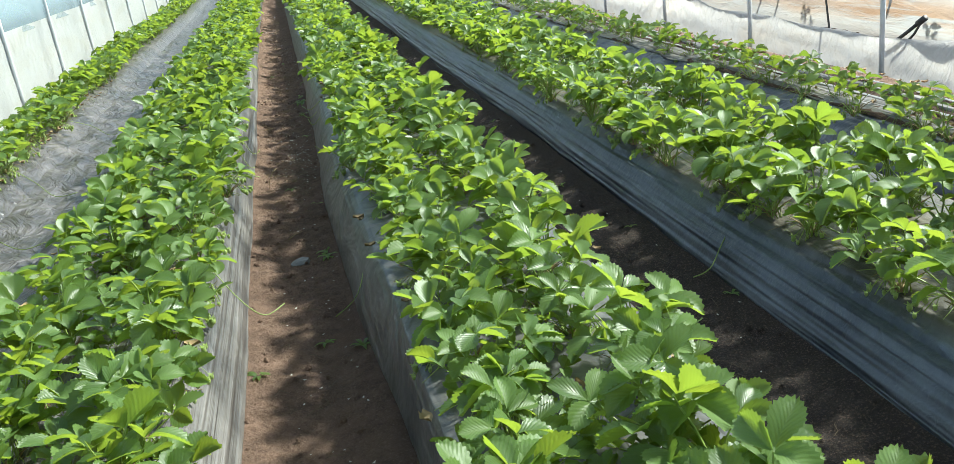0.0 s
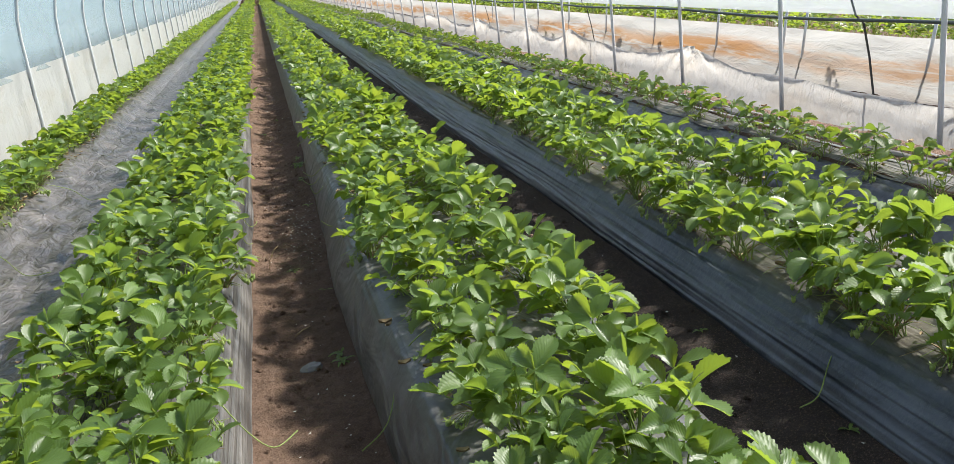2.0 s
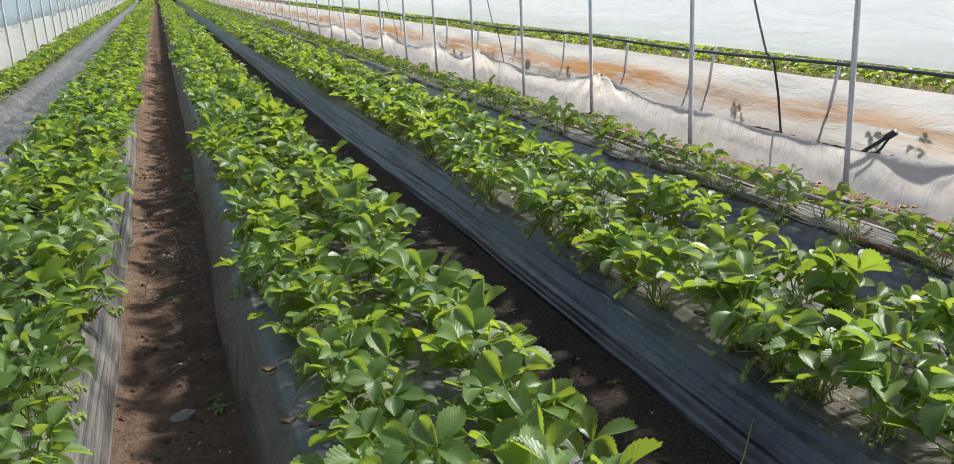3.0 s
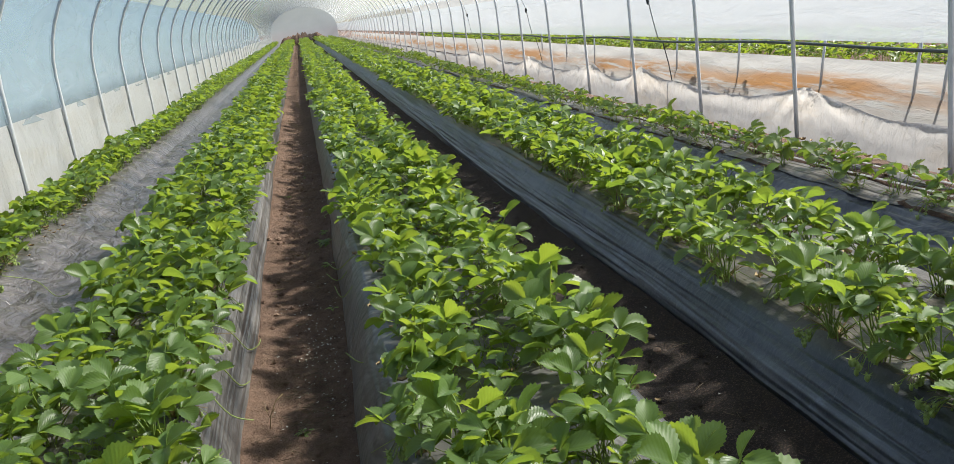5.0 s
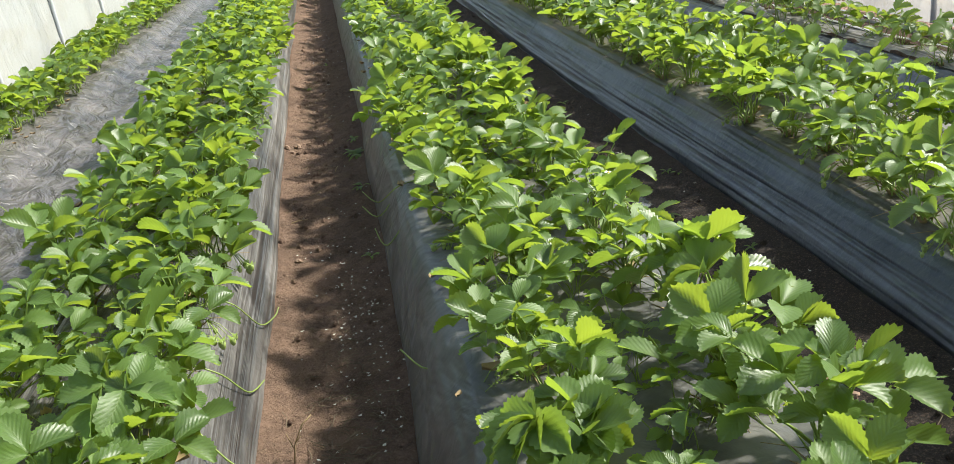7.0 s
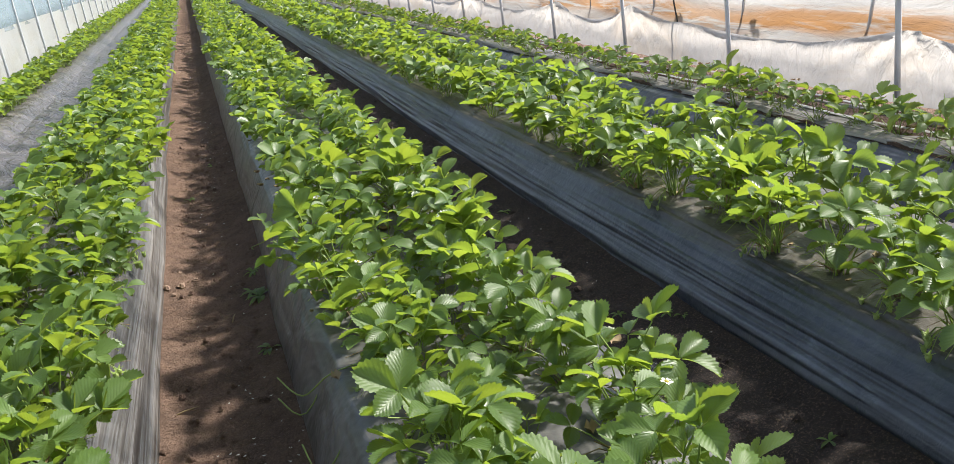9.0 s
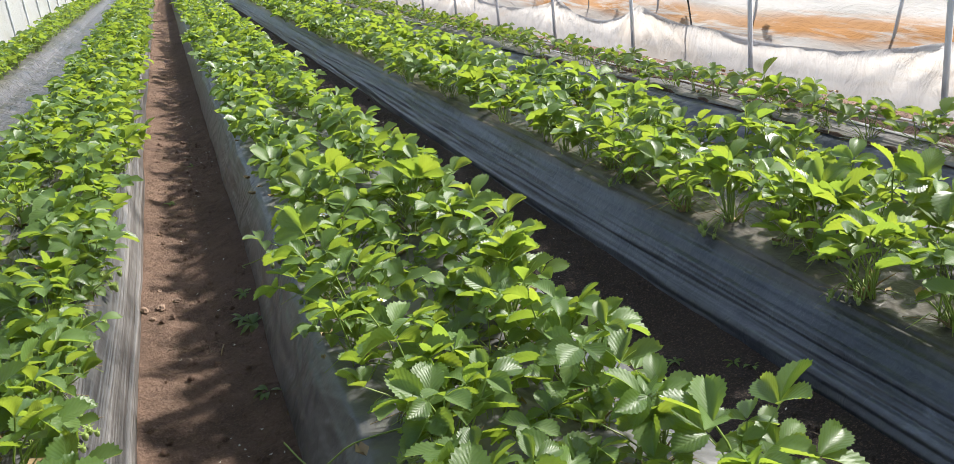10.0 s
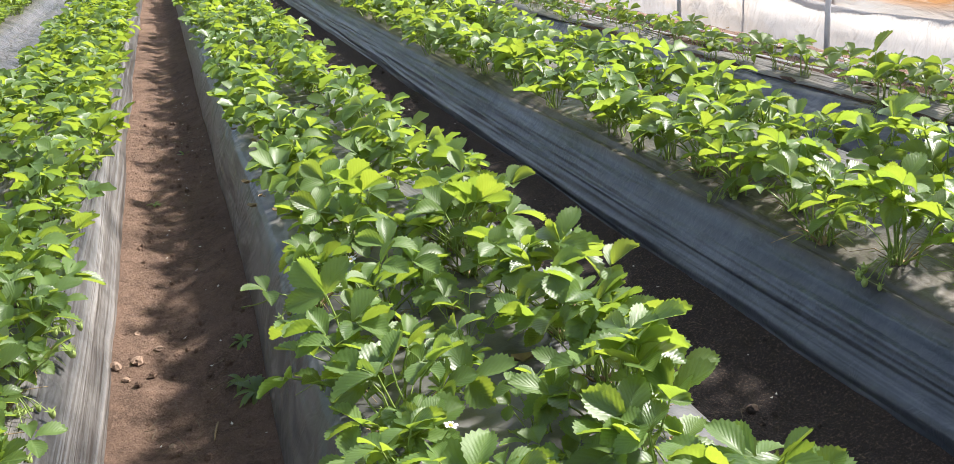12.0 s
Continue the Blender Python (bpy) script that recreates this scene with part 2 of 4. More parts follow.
CLOD = m.done(m.bsdf(m.mix(m.noise(m.coord(), 90.0, 6.0, 0.7), (0.17, 0.115, 0.085), (0.34, 0.235, 0.175)), 0.95, m.bump(m.noise(m.coord(), 160.0, 5.0), 0.004, 0.8), 0.0, 0.15))
m = Nodes("clear_plastic")
SCRAP = m.done(m.blend(0.65, m.bsdf((0.5, 0.52, 0.54), 0.2), m.clear((0.95, 0.95, 0.95))))

m = Nodes("tunnel_film")
p = m.coord()
haze = m.noise(m.scaled(p, (1.0, 0.6, 2.0)), 1.6, 6.0, 0.6, 0.8)
fold = m.bump(m.noise(m.scaled(p, (6.0, 1.2, 6.0)), 1.0, 4.0, 0.5, 1.0), 0.03, 0.5)
milk = m.blend(0.5, m.bsdf((0.50, 0.58, 0.63), 0.25, fold, 0.0, 0.5), m.translucent((0.40, 0.435, 0.475), fold))
TUNNEL = m.done(m.blend(m.ramp(haze, (0.3, 0.37), (0.7, 0.52)), m.clear((0.93, 0.97, 0.98)), milk))


def film_outer(name, a, b, share):
    m = Nodes(name)
    p = m.coord()
    fold = m.bump(m.noise(m.scaled(p, (6.0, 1.2, 6.0)), 1.0, 4.0, 0.5, 1.0), 0.03, 0.5)
    tone = m.mix(m.noise(m.scaled(p, (1.0, 0.5, 2.0)), 1.2, 5.0), a, b)
    milk = m.blend(0.45, m.bsdf(tone, 0.3, fold, 0.0, 0.5), m.translucent(tone, fold))
    return m.done(m.blend(share, m.clear((0.96, 0.97, 0.98)), milk))


CURTAIN = film_outer("rolled_side_film", (0.34, 0.385, 0.43), (0.46, 0.50, 0.545), 0.7)
TUNNEL_OUT = film_outer("outer_tunnel_film", (0.60, 0.63, 0.66), (0.70, 0.73, 0.76), 0.36)
END_FILM = film_outer("end_film", (0.44, 0.51, 0.56), (0.56, 0.62, 0.66), 0.75)
TUNNEL_WEST = film_outer("bluish_tunnel_film", (0.20, 0.30, 0.35), (0.30, 0.39, 0.44), 0.8)

m = Nodes("galvanised_steel")
STEEL = m.done(m.bsdf(m.mix(m.noise(m.coord(), 14.0), (0.45, 0.46, 0.47), (0.64, 0.65, 0.66)), 0.5, None, 0.25))
m = Nodes("dark_pipe_wrap")
DARK = m.done(m.bsdf(m.mix(m.noise(m.coord(), 9.0), (0.025, 0.035, 0.035), (0.07, 0.085, 0.08)), 0.5))
m = Nodes("grey_strap")
STRAP_GREY = m.done(m.bsdf(m.mix(m.noise(m.coord(), 40.0), (0.10, 0.11, 0.115), (0.24, 0.25, 0.26)), 0.55))
m = Nodes("black_webbing")
STRAP = m.done(m.bsdf(m.mix(m.noise(m.coord(), 40.0), (0.015, 0.015, 0.016), (0.04, 0.04, 0.04)), 0.6))

# ---- mesh helpers ----


def mesh_of(name, verts, faces, material, uvs=None, smooth=True):
    me = bpy.data.meshes.new(name)
    me.from_pydata([tuple(v) for v in verts], [], [tuple(f) for f in faces])
    if uvs is not None:
        layer = me.uv_layers.new(name="UVMap")
        idx = np.empty(len(me.loops), dtype=np.int32)
        me.loops.foreach_get("vertex_index", idx)
        layer.data.foreach_set("uv", np.asarray(uvs, dtype=np.float32)[idx].ravel())
    for mm in material if isinstance(material, (list, tuple)) else (material,):
        me.materials.append(mm)
    if smooth:
        me.polygons.foreach_set("use_smooth", [True] * len(me.polygons))
    me.update()
    return me


def child(name, me, parent, label=""):
    ob = new(name, me)
    ob.parent = parent
    return tagged(ob, label)


def grid(nu, nv):
    """Quads of a sheet of nu x nv points."""
    i, j = np.meshgrid(np.arange(nu - 1), np.arange(nv - 1), indexing="ij")
    a = (i * nv + j).ravel()
    return np.stack([a, a + nv, a + nv + 1, a + 1], 1)


def tube(path, radius, sides=8, close=True):
    """Points and faces of a round bar along a path; radius may vary along it."""
    path = [Vector(q) for q in path]
    radius = radius if hasattr(radius, "__len__") else [radius] * len(path)
    verts, faces = [], []
    side = None
    for k, q in enumerate(path):
        d = (path[min(k + 1, len(path) - 1)] - path[max(k - 1, 0)]).normalized()
        ref = side if side is not None else (Vector((1, 0, 0)) if abs(d.x) < 0.8 else Vector((0, 0, 1)))
        a = (ref - d * ref.dot(d)).normalized()
        side, b = a, d.cross(a)
        for s in range(sides):
            w = 2 * math.pi * s / sides
            verts.append(q + (a * math.cos(w) + b * math.sin(w)) * radius[k])
    for k in range(len(path) - 1):
        for s in range(sides):
            t = (s + 1) % sides
            faces.append((k * sides + s, k * sides + t, (k + 1) * sides + t, (k + 1) * sides + s))
    if close:
        faces.append(tuple(range(sides - 1, -1, -1)))
        faces.append(tuple(range(len(verts) - sides, len(verts))))
    return verts, faces


def bar(name, path, radius, material, sides=8):
    v, f = tube(path, radius, sides)
    return mesh_of(name, v, f, material)


def ripple(x, y, z=0.0):
    return noise.noise(Vector((x, y, z)))


# ---- ground ----
START, END = -3.0, 80.0
FURROWS = [(-0.304, 0.089), (0.926, 1.319), (2.156, 2.42)]


def steps_along(first, last, fine, coarse, knee):
    """Stations along y: fine near the walk, coarse further off."""
    out, y = [], first
    while y < last:
        out.append(y)
        y += fine if y < knee else coarse
    return out + [last]


def sheet_along(name, ys, section, material):
    """A sheet whose cross-section changes along y; section(y) gives a row of (x, z)."""
    verts, n = [], 0
    for y in ys:
        row = section(y)
        n = len(row)
        verts += [(x, y, z) for x, z in row]
    return mesh_of(name, verts, grid(len(ys), n)[:, ::-1], material)

# the ground reaches to the horizon; the furrow floors are its worn, lumpy part
ys = steps_along(START, END, 0.045, 0.8, 11.0)
xs = list(np.arange(-2.4, 5.0, 0.035))


def ground_z(x, y):
    lump = 0.018 * ripple(x * 3.1, y * 2.2) + 0.016 * ripple(x * 11, y * 11, 4.0) + 0.010 * ripple(x * 27, y * 27, 9.0)
    z = -0.02
    for a, b in FURROWS:
        u = (x - (a + b) / 2) / (b - a) * 2
        if abs(u) < 1.3:
            z += 0.036 * min(u * u, 1.2) - 0.035
            lump += 0.014 * ripple(x * 5, y * 4, 15.0) + 0.009 * abs(ripple(x * 19, y * 19, 25.0))
            lump *= min(1.0, max(0.2, (1.1 - abs(u)) / 0.4))      # raked smooth against the film
    return z + lump - (0.06 if x > 3.55 else 0.0)


def ground_row(y):
    return [(-400.0, -0.1), (-8.0, -0.1)] + [(x, ground_z(x, y)) for x in xs] + [(8.0, -0.1), (400.0, -0.1)]


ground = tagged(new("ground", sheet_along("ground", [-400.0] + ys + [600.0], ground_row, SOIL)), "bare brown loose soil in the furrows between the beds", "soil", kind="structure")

# ---- raised beds under plastic mulch ----


def straight(y):
    return 0.0


def middle_foot(y):
    """The film's foot swings into the first furrow beyond the start of the walk."""
    return 0.075 * math.exp(-((y - 1.9) / 1.0) ** 2) - 0.022 * math.exp(-((y - 4.4) / 0.9) ** 2) + 0.012 * math.exp(-((y - 8.6) / 1.6) ** 2)


def left_foot(y):
    return 0.012 - 0.0006 * min(max(y - 2.5, 0.0), 9.0) ** 2


def right_foot(y):
    return 0.015 * math.exp(-((y - 5.4) / 1.1) ** 2)


def bed_section(x0, x1, top, lean0, lean1, seed, crease=0.005, drift0=straight, drift1=straight):
    """Cross-section of a bed under film: foot, slope, top, slope, foot, with slack creases along it."""
    def section(y):
        w0 = 0.016 * ripple(y * 0.9, seed) + 0.004 * ripple(y * 3.1, seed + 3)
        w1 = 0.016 * ripple(y * 0.9, seed + 7) + 0.004 * ripple(y * 3.1, seed + 9)
        w0, w1 = w0 + drift0(y), w1 + drift1(y)
        row = [(x0 + w0 - 0.004, -0.05), (x0 + w0, 0.0)]
        for k in range(1, 27):
            u = k / 26
            z = top * (1 - (1 - u) ** 1.6) + (crease * (1.25 - u) * ripple(u * 10, y * 0.3, seed) + 0.006 * ripple(u * 8, y * 1.5, seed + 2)) * min(1, 5 * u)
            row.append((x0 + w0 * (1 - u) + lean0 * u, z))
        n = 10
        for k in range(1, n):
            u = k / n
            x = x0 + lean0 + (x1 - lean1 - x0 - lean0) * u
            row.append((x, top + 0.02 * math.sin(math.pi * u) + 0.012 * ripple(x * 7, y * 2.5, seed)))
        for k in range(10, 0, -1):
            u = k / 10
            z = top * (1 - (1 - u) ** 1.7) + 0.006 * ripple(u * 9, y * 0.55, seed + 5) + 0.004 * ripple(u * 17, y * 2.5, seed + 5)
            row.append((x1 + w1 * (1 - u) - lean1 * u, z))
        return row + [(x1 + w1, 0.0), (x1 + w1 + 0.004, -0.05)]
    return section


bys = steps_along(START, END, 0.06, 0.6, 12.0)
BEDS = [
    ("bed_left", -1.144, -0.304, 0.20, 0.20, 0.10, 2.0, FILM_GREY),
    ("bed_middle", 0.089, 0.926, 0.20, 0.12, 0.14, 11.0, FILM_SMOOTH),
    ("bed_right", 1.319, 2.156, 0.18, 0.17, 0.14, 23.0, FILM_BLACK),
    ("bed_outer_right", 2.41, 3.22, 0.14, 0.16, 0.18, 37.0, FILM_OUTER),
    ("bed_outer_left", -2.06, -1.50, 0.18, 0.08, 0.22, 51.0, FILM_SLACK),
]
BED_SHAPE = {"bed_right": (0.027, right_foot), "bed_middle": (0.005, middle_foot), "bed_left": (0.005, straight, left_foot), "bed_outer_right": (0.016,)}
for name, x0, x1, top, l0, l1, seed, mat in BEDS:
    tagged(new(name, sheet_along(name, bys, bed_section(x0, x1, top, l0, l1, seed, *BED_SHAPE.get(name, ())), mat)),
           "raised strawberry bed covered with creased black plastic mulch film", "planting bed", kind="structure")


worn = bed_section(2.41, 3.22, 0.146, 0.16, 0.18, 37.0)


def torn_row(x0, x1, seed):
    def section(y):
        a = x0 + 0.05 * ripple(y * 0.9, seed) + 0.035 * ripple(y * 3.0, seed + 2)
        b = x1 + 0.07 * ripple(y * 1.1, seed + 5) + 0.05 * ripple(y * 3.6, seed + 7)
        b = max(b, a + 0.02)
        row = []
        for k in range(9):
            x = a + (b - a) * k / 8
            u = min(max((x - 2.57) / 0.47, 0.0), 1.0)
            row.append((x, 0.156 + 0.02 * math.sin(math.pi * u) + 0.012 * abs(ripple(k * 0.8, y * 3.0, seed)) + 0.010 * abs(ripple(k * 1.9, y * 6.0, seed)) - 0.016 * (k in (0, 8))))
        return row
    return section


for x0, x1, seed in ((2.565, 2.69, 3.0), (2.79, 2.83, 13.0)):
    tagged(new("worn_film", sheet_along("worn_film", bys, torn_row(x0, x1, seed), FILM_PALE)), "torn pale strip of old film on the outer bed", "mulch film", kind="structure")
tagged(new("soil_strip", sheet_along("soil_strip", bys, lambda y: [(x, z + 0.022 * abs(ripple(x * 17, y * 17, 3.0)) - (0.012 if k < 1 else 0.0)) for k, (x, z) in enumerate(worn(y)[26:43])], SOIL)), "bare brown soil along the outer bed", "soil", kind="structure")


def gutter_row(y):
    return [(-1.56 + (0.5 * k / 12), 0.03 + 0.05 * abs(k / 6 - 1) ** 2 + 0.025 * ripple(k * 0.6, y * 2.6, 8.0) + 0.012 * ripple(k * 1.7, y * 7.0, 18.0)) for k in range(13)]


tagged(new("furrow_film", sheet_along("furrow_film", bys, gutter_row, FILM_SLACK)), "crumpled dusty grey plastic film lining the outer furrow", "mulch film", kind="structure")

# ---- strawberry plants ----
rng = np.random.default_rng(5)


def leaflet(length, width, nu, nv, fold, droop, twist, teeth):
    """One broad toothed leaflet from the origin along +x, facing +z, wedge-shaped at its stalk and blunt at its end: points, faces, UVs."""
    s = np.linspace(0.0, 1.0, nu)
    us = 0.5 * s + 0.5 * np.sin(s * math.pi / 2)
    vs = np.linspace(-1.0, 1.0, nv)
    if nv == 5:
        vs[1], vs[3] = -0.58, 0.58
    shape = us ** 0.85 * np.clip(1 - us ** 2.3, 0, 1) ** 0.72 / 0.492
    half = width * 0.5 * shape
    half[0], half[-1] = width * 0.03, width * 0.05
    # teeth stand off the margin along its normal and point forwards
    dx, dy = np.gradient(length * us), np.gradient(half)
    size = np.hypot(dx, dy)
    saw = np.where(np.arange(nu) % 2 == 0, 0.6, -1.0) * teeth * 0.040 * width * np.clip((us - 0.12) / 0.2, 0, 1)
    u, v = np.meshgrid(us, vs, indexing="ij")
    w = half[:, None] * v
    edge = np.abs(v) > 0.99
    x = length * u + np.where(edge, (saw * (-dy / size + 0.55 * dx / size))[:, None], 0) + 0.10 * length * (np.abs(v) ** 1.5) * (u - 0.3)
    y = w + np.where(edge, np.sign(v) * (saw * dx / size)[:, None], 0)
    z = np.abs(w) * fold - droop * length * u ** 2 - 0.30 * fold * w ** 2 / (width * 0.5)
    z = z + np.where(edge, (saw * 0.35)[:, None], 0)
    a = twist * u
    y, z = y * np.cos(a) - z * np.sin(a), y * np.sin(a) + z * np.cos(a)
    uv = np.stack([0.5 + 0.5 * v * (half[:, None] / half.max()), u], -1)
    return np.stack([x, y, z], -1).reshape(-1, 3), grid(nu, nv), uv.reshape(-1, 2)


def turn(a, b, c):
    return np.array(Euler((a, b, c)).to_matrix())


def leaf_arrays(r, nu, nv, sides, lean, tall, size):
    """A three-part leaf on its stalk, rooted at the origin, leaning towards +x."""
    v, f, t, mi = [], [], [], []
    n = 0
    reach = tall * math.tan(lean)
    stalk = [(reach * s ** 1.6, 0.01 * math.sin(3 * s) * r.uniform(-1, 1), tall * (s - 0.12 * s * s) / 0.88) for s in (np.linspace(0, 1, 5) if sides > 3 else (0, 0.5, 1))]
    pv, pf = tube(stalk, [0.0028 - 0.0011 * k / len(stalk) for k in range(len(stalk))], sides, False)
    v.append(np.array([tuple(q) for q in pv]))
    f.append(np.array(pf))
    t.append(np.zeros((len(pv), 2)))
    mi.append(np.ones(len(pf), dtype=int))
    n += len(pv)
    tip = np.array(stalk[-1])
    pitch = r.uniform(-0.42, 0.5) - 0.15 * lean
    roll = r.uniform(-0.45, 0.45)
    for k, ang in enumerate((0.0, 1.35, -1.35)):
        ang += r.uniform(-0.18, 0.18)
        ln = size * r.uniform(0.92, 1.08) * (1.0 if k == 0 else 0.93)
        lv, lf, lu = leaflet(ln, ln * r.uniform(0.66, 0.84), nu, nv, r.uniform(0.45, 1.35), r.uniform(0.10, 0.55), r.uniform(-0.35, 0.35), 1.0)
        lv = lv + [0.008 if k == 0 else 0.004, 0, 0]
        m3 = turn(r.uniform(-0.3, 0.3), 0, 0)
        m3 = turn(0, 0, ang) @ turn(0, -r.uniform(0.0, 0.7), 0) @ m3
        m3 = turn(roll, -pitch, 0) @ m3
        v.append(lv @ m3.T + tip)
        f.append(lf + n)
        t.append(lu)
        mi.append(np.zeros(len(lf), dtype=int))
        n += len(lv)
    return np.concatenate(v), f, np.concatenate(t), np.concatenate(mi)


def leaf_mesh(arr):
    v, f, t, mi = arr
    me = mesh_of("leaf", v, [q for part in f for q in part.tolist()], (LEAF, STALK), t)
    me.polygons.foreach_set("material_index", mi)
    return me


SHAPES = []
for k in range(22):
    lean = (0.1, 0.28, 0.45, 0.62, 0.82)[k % 5] + rng.uniform(-0.06, 0.06)
    tall = (0.172, 0.165, 0.152, 0.13, 0.095)[k % 5] * rng.uniform(0.85, 1.15)
    SHAPES.append((lean, tall, rng.uniform(0.053, 0.079), int(rng.integers(1 << 30))))
LOD = [[leaf_arrays(np.random.default_rng(s), nu, nv, sd, le, ta, si) for le, ta, si, s in SHAPES] for nu, nv, sd in ((19, 5, 4), (13, 3, 3), (7, 3, 3), (3, 3, 2))]
LEAVES = [leaf_mesh(a) for a in LOD[0]]
SMALL_LEAVES = [leaf_mesh(a) for a in LOD[1]]


def ball(r, n=6, m=4, squash=1.0, taper=0.0):
    v, f = [(0, 0, r)], []
    for i in range(1, m):
        a = math.pi * i / m
        k = 1 - taper * (1 - math.cos(a)) / 2
        v += [(r * k * math.sin(a) * math.cos(2 * math.pi * j / n), r * k * math.sin(a) * math.sin(2 * math.pi * j / n), r * squash * math.cos(a)) for j in range(n)]
    v.append((0, 0, -r * squash))
    f += [(0, 1 + j, 1 + (j + 1) % n) for j in range(n)]
    for i in range(m - 2):
        for j in range(n):
            a, b = 1 + i * n + j, 1 + i * n + (j + 1) % n
            f.append((a, a + n, b + n, b))
    e, z = len(v) - 1, 1 + (m - 2) * n
    return v, f + [(z + (j + 1) % n, z + j, e) for j in range(n)]


def gather(pieces):
    """Joins (points, faces, material index) into one set."""
    v, f, mi = [], [], []
    for pv, pf, k in pieces:
        n = len(v)
        v += [tuple(q) for q in pv]
        f += [tuple(i + n for i in q) for q in pf]
        mi += [k] * len(pf)
    return v, f, mi


def joined(name, pieces, mats):
    v, f, mi = gather(pieces)
    me = mesh_of(name, v, f, mats)
    me.polygons.foreach_set("material_index", mi)
    return me


def moved(vf, m):
    return [m @ Vector(q) for q in vf[0]], vf[1]


def crown_mesh(seed):
    """Short rootstock with brown stipules and young folded leaf buds."""
    r = np.random.default_rng(seed)
    bits = [(*moved(ball(0.016, 7, 4, 0.9), Matrix.Translation((0, 0, 0.004))), 1)]
    for k in range(7):
        a, h = k * 0.9 + r.uniform(0, 0.5), r.uniform(0.03, 0.075)
        q = Vector((math.cos(a), math.sin(a), 0))
        bits.append((*tube([q * 0.008, q * (0.02 + h * 0.3) + Vector((0, 0, h * 0.6)), q * (0.03 + h * 0.7) + Vector((0, 0, h))], [0.004, 0.0025, 0.001], 4, False), 0 if k % 3 else 1))
    # old withered stalks and thin tendrils lie round the foot
    for k in range(9):
        a, h = k * 0.7 + r.uniform(0, 0.6), r.uniform(0.05, 0.13)
        q, e = Vector((math.cos(a), math.sin(a), 0)), Vector((-math.sin(a), math.cos(a), 0)) * r.uniform(-0.03, 0.03)
        lift = r.uniform(0.005, 0.05)
        bits.append((*tube([q * 0.01 + Vector((0, 0, 0.01)), q * h * 0.5 + e * 0.3 + Vector((0, 0, lift)), q * h + e + Vector((0, 0, lift * 0.4))], [0.0018, 0.0014, 0.0008], 3, False), 1 if k % 3 == 0 else 0))
    return joined("crown", bits, (STALK, DRY))


def truss_mesh(seed):
    """A drooping cluster of small unripe berries on thin stalks, reaching towards +x."""
    r = np.random.default_rng(seed)
    bits = []
    reach = r.uniform(0.06, 0.10)
    stem = [(reach * s, 0.01 * math.sin(4 * s), 0.05 * math.sin(2.7 * s) - 0.035 * s * s) for s in np.linspace(0, 1, 6)]
    bits.append((*tube(stem, 0.0016, 4, False), 0))
    end = Vector(stem[-1])
    for k in range(int(r.integers(4, 8))):
        d = end + Vector((r.uniform(-0.035, 0.035), r.uniform(-0.045, 0.045), r.uniform(-0.012, 0.016)))
        bits.append((*tube([Vector(stem[3]), (Vector(stem[3]) + d) / 2 + Vector((0, 0, 0.012)), d], 0.0011, 3, False), 0))
        size = r.uniform(0.006, 0.0115)
        bits.append((*moved(ball(size, 7, 5, 1.25, 0.35), Matrix.Translation(d)), 1))
        for j in range(5):
            w = 2 * math.pi * j / 5
            o = d + Vector((0, 0, size * 1.0))
            bits.append(([o, o + Vector((math.cos(w - 0.4), math.sin(w - 0.4), 0.05)) * size * 0.8, o + Vector((math.cos(w), math.sin(w), 0.25)) * size * 1.7, o + Vector((math.cos(w + 0.4), math.sin(w + 0.4), 0.05)) * size * 0.8], [(0, 1, 2, 3)], 0))
    return joined("fruit_truss", bits, (STALK, BERRY))


def flower_mesh(seed):
    """A white five-petalled flower on a thin stalk."""
    r = np.random.default_rng(seed)
    top = Vector((0.07, 0.0, 0.13))
    bits = [(*tube([(0, 0, 0), (0.03, 0, 0.08), top], 0.0014, 4, False), 0)]
    face = Matrix.Translation(top) @ Euler((r.uniform(-0.5, 0.1), r.uniform(-0.2, 0.5), 0)).to_matrix().to_4x4()
    for j in range(5):
        w = 2 * math.pi * j / 5
        pts = []
        for rad, half in ((0.002, 0.12), (0.006, 0.5), (0.010, 0.5), (0.0125, 0.22)):
            for sgn in (-1, 0, 1):
                pts.append(face @ Vector((rad * math.cos(w + sgn * half), rad * math.sin(w + sgn * half), 0.001 + 0.12 * rad + 0.0015 * abs(sgn))))
        bits.append((pts, [tuple(q) for q in grid(4, 3).tolist()], 1))
    bits.append((*moved(ball(0.0045, 8, 4, 0.6), face @ Matrix.Translation((0, 0, 0.0025))), 2))
    return joined("flower", bits, (STALK, PETAL, HEART))


CROWNS = [crown_mesh(k) for k in range(4)]
TRUSSES = [truss_mesh(20 + k) for k in range(6)]
FLOWERS = [flower_mesh(40 + k) for k in range(4)]


def leaf_poses(r, count, low_every=3):
    """Where the leaves of one plant stand: (shape, turn about z, tip, scale)."""
    out = []
    for k in range(count):
        kind = int(r.integers(0, len(SHAPES)))
        low = 0.66 if k % low_every == low_every - 1 else 1.0
        out.append((kind, k * 2.4 + r.uniform(-0.5, 0.5), r.uniform(-0.12, 0.12), low * r.uniform(0.8, 1.1), r.uniform(-0.025, 0.025), r.uniform(-0.04, 0.04), low < 1))
    return out


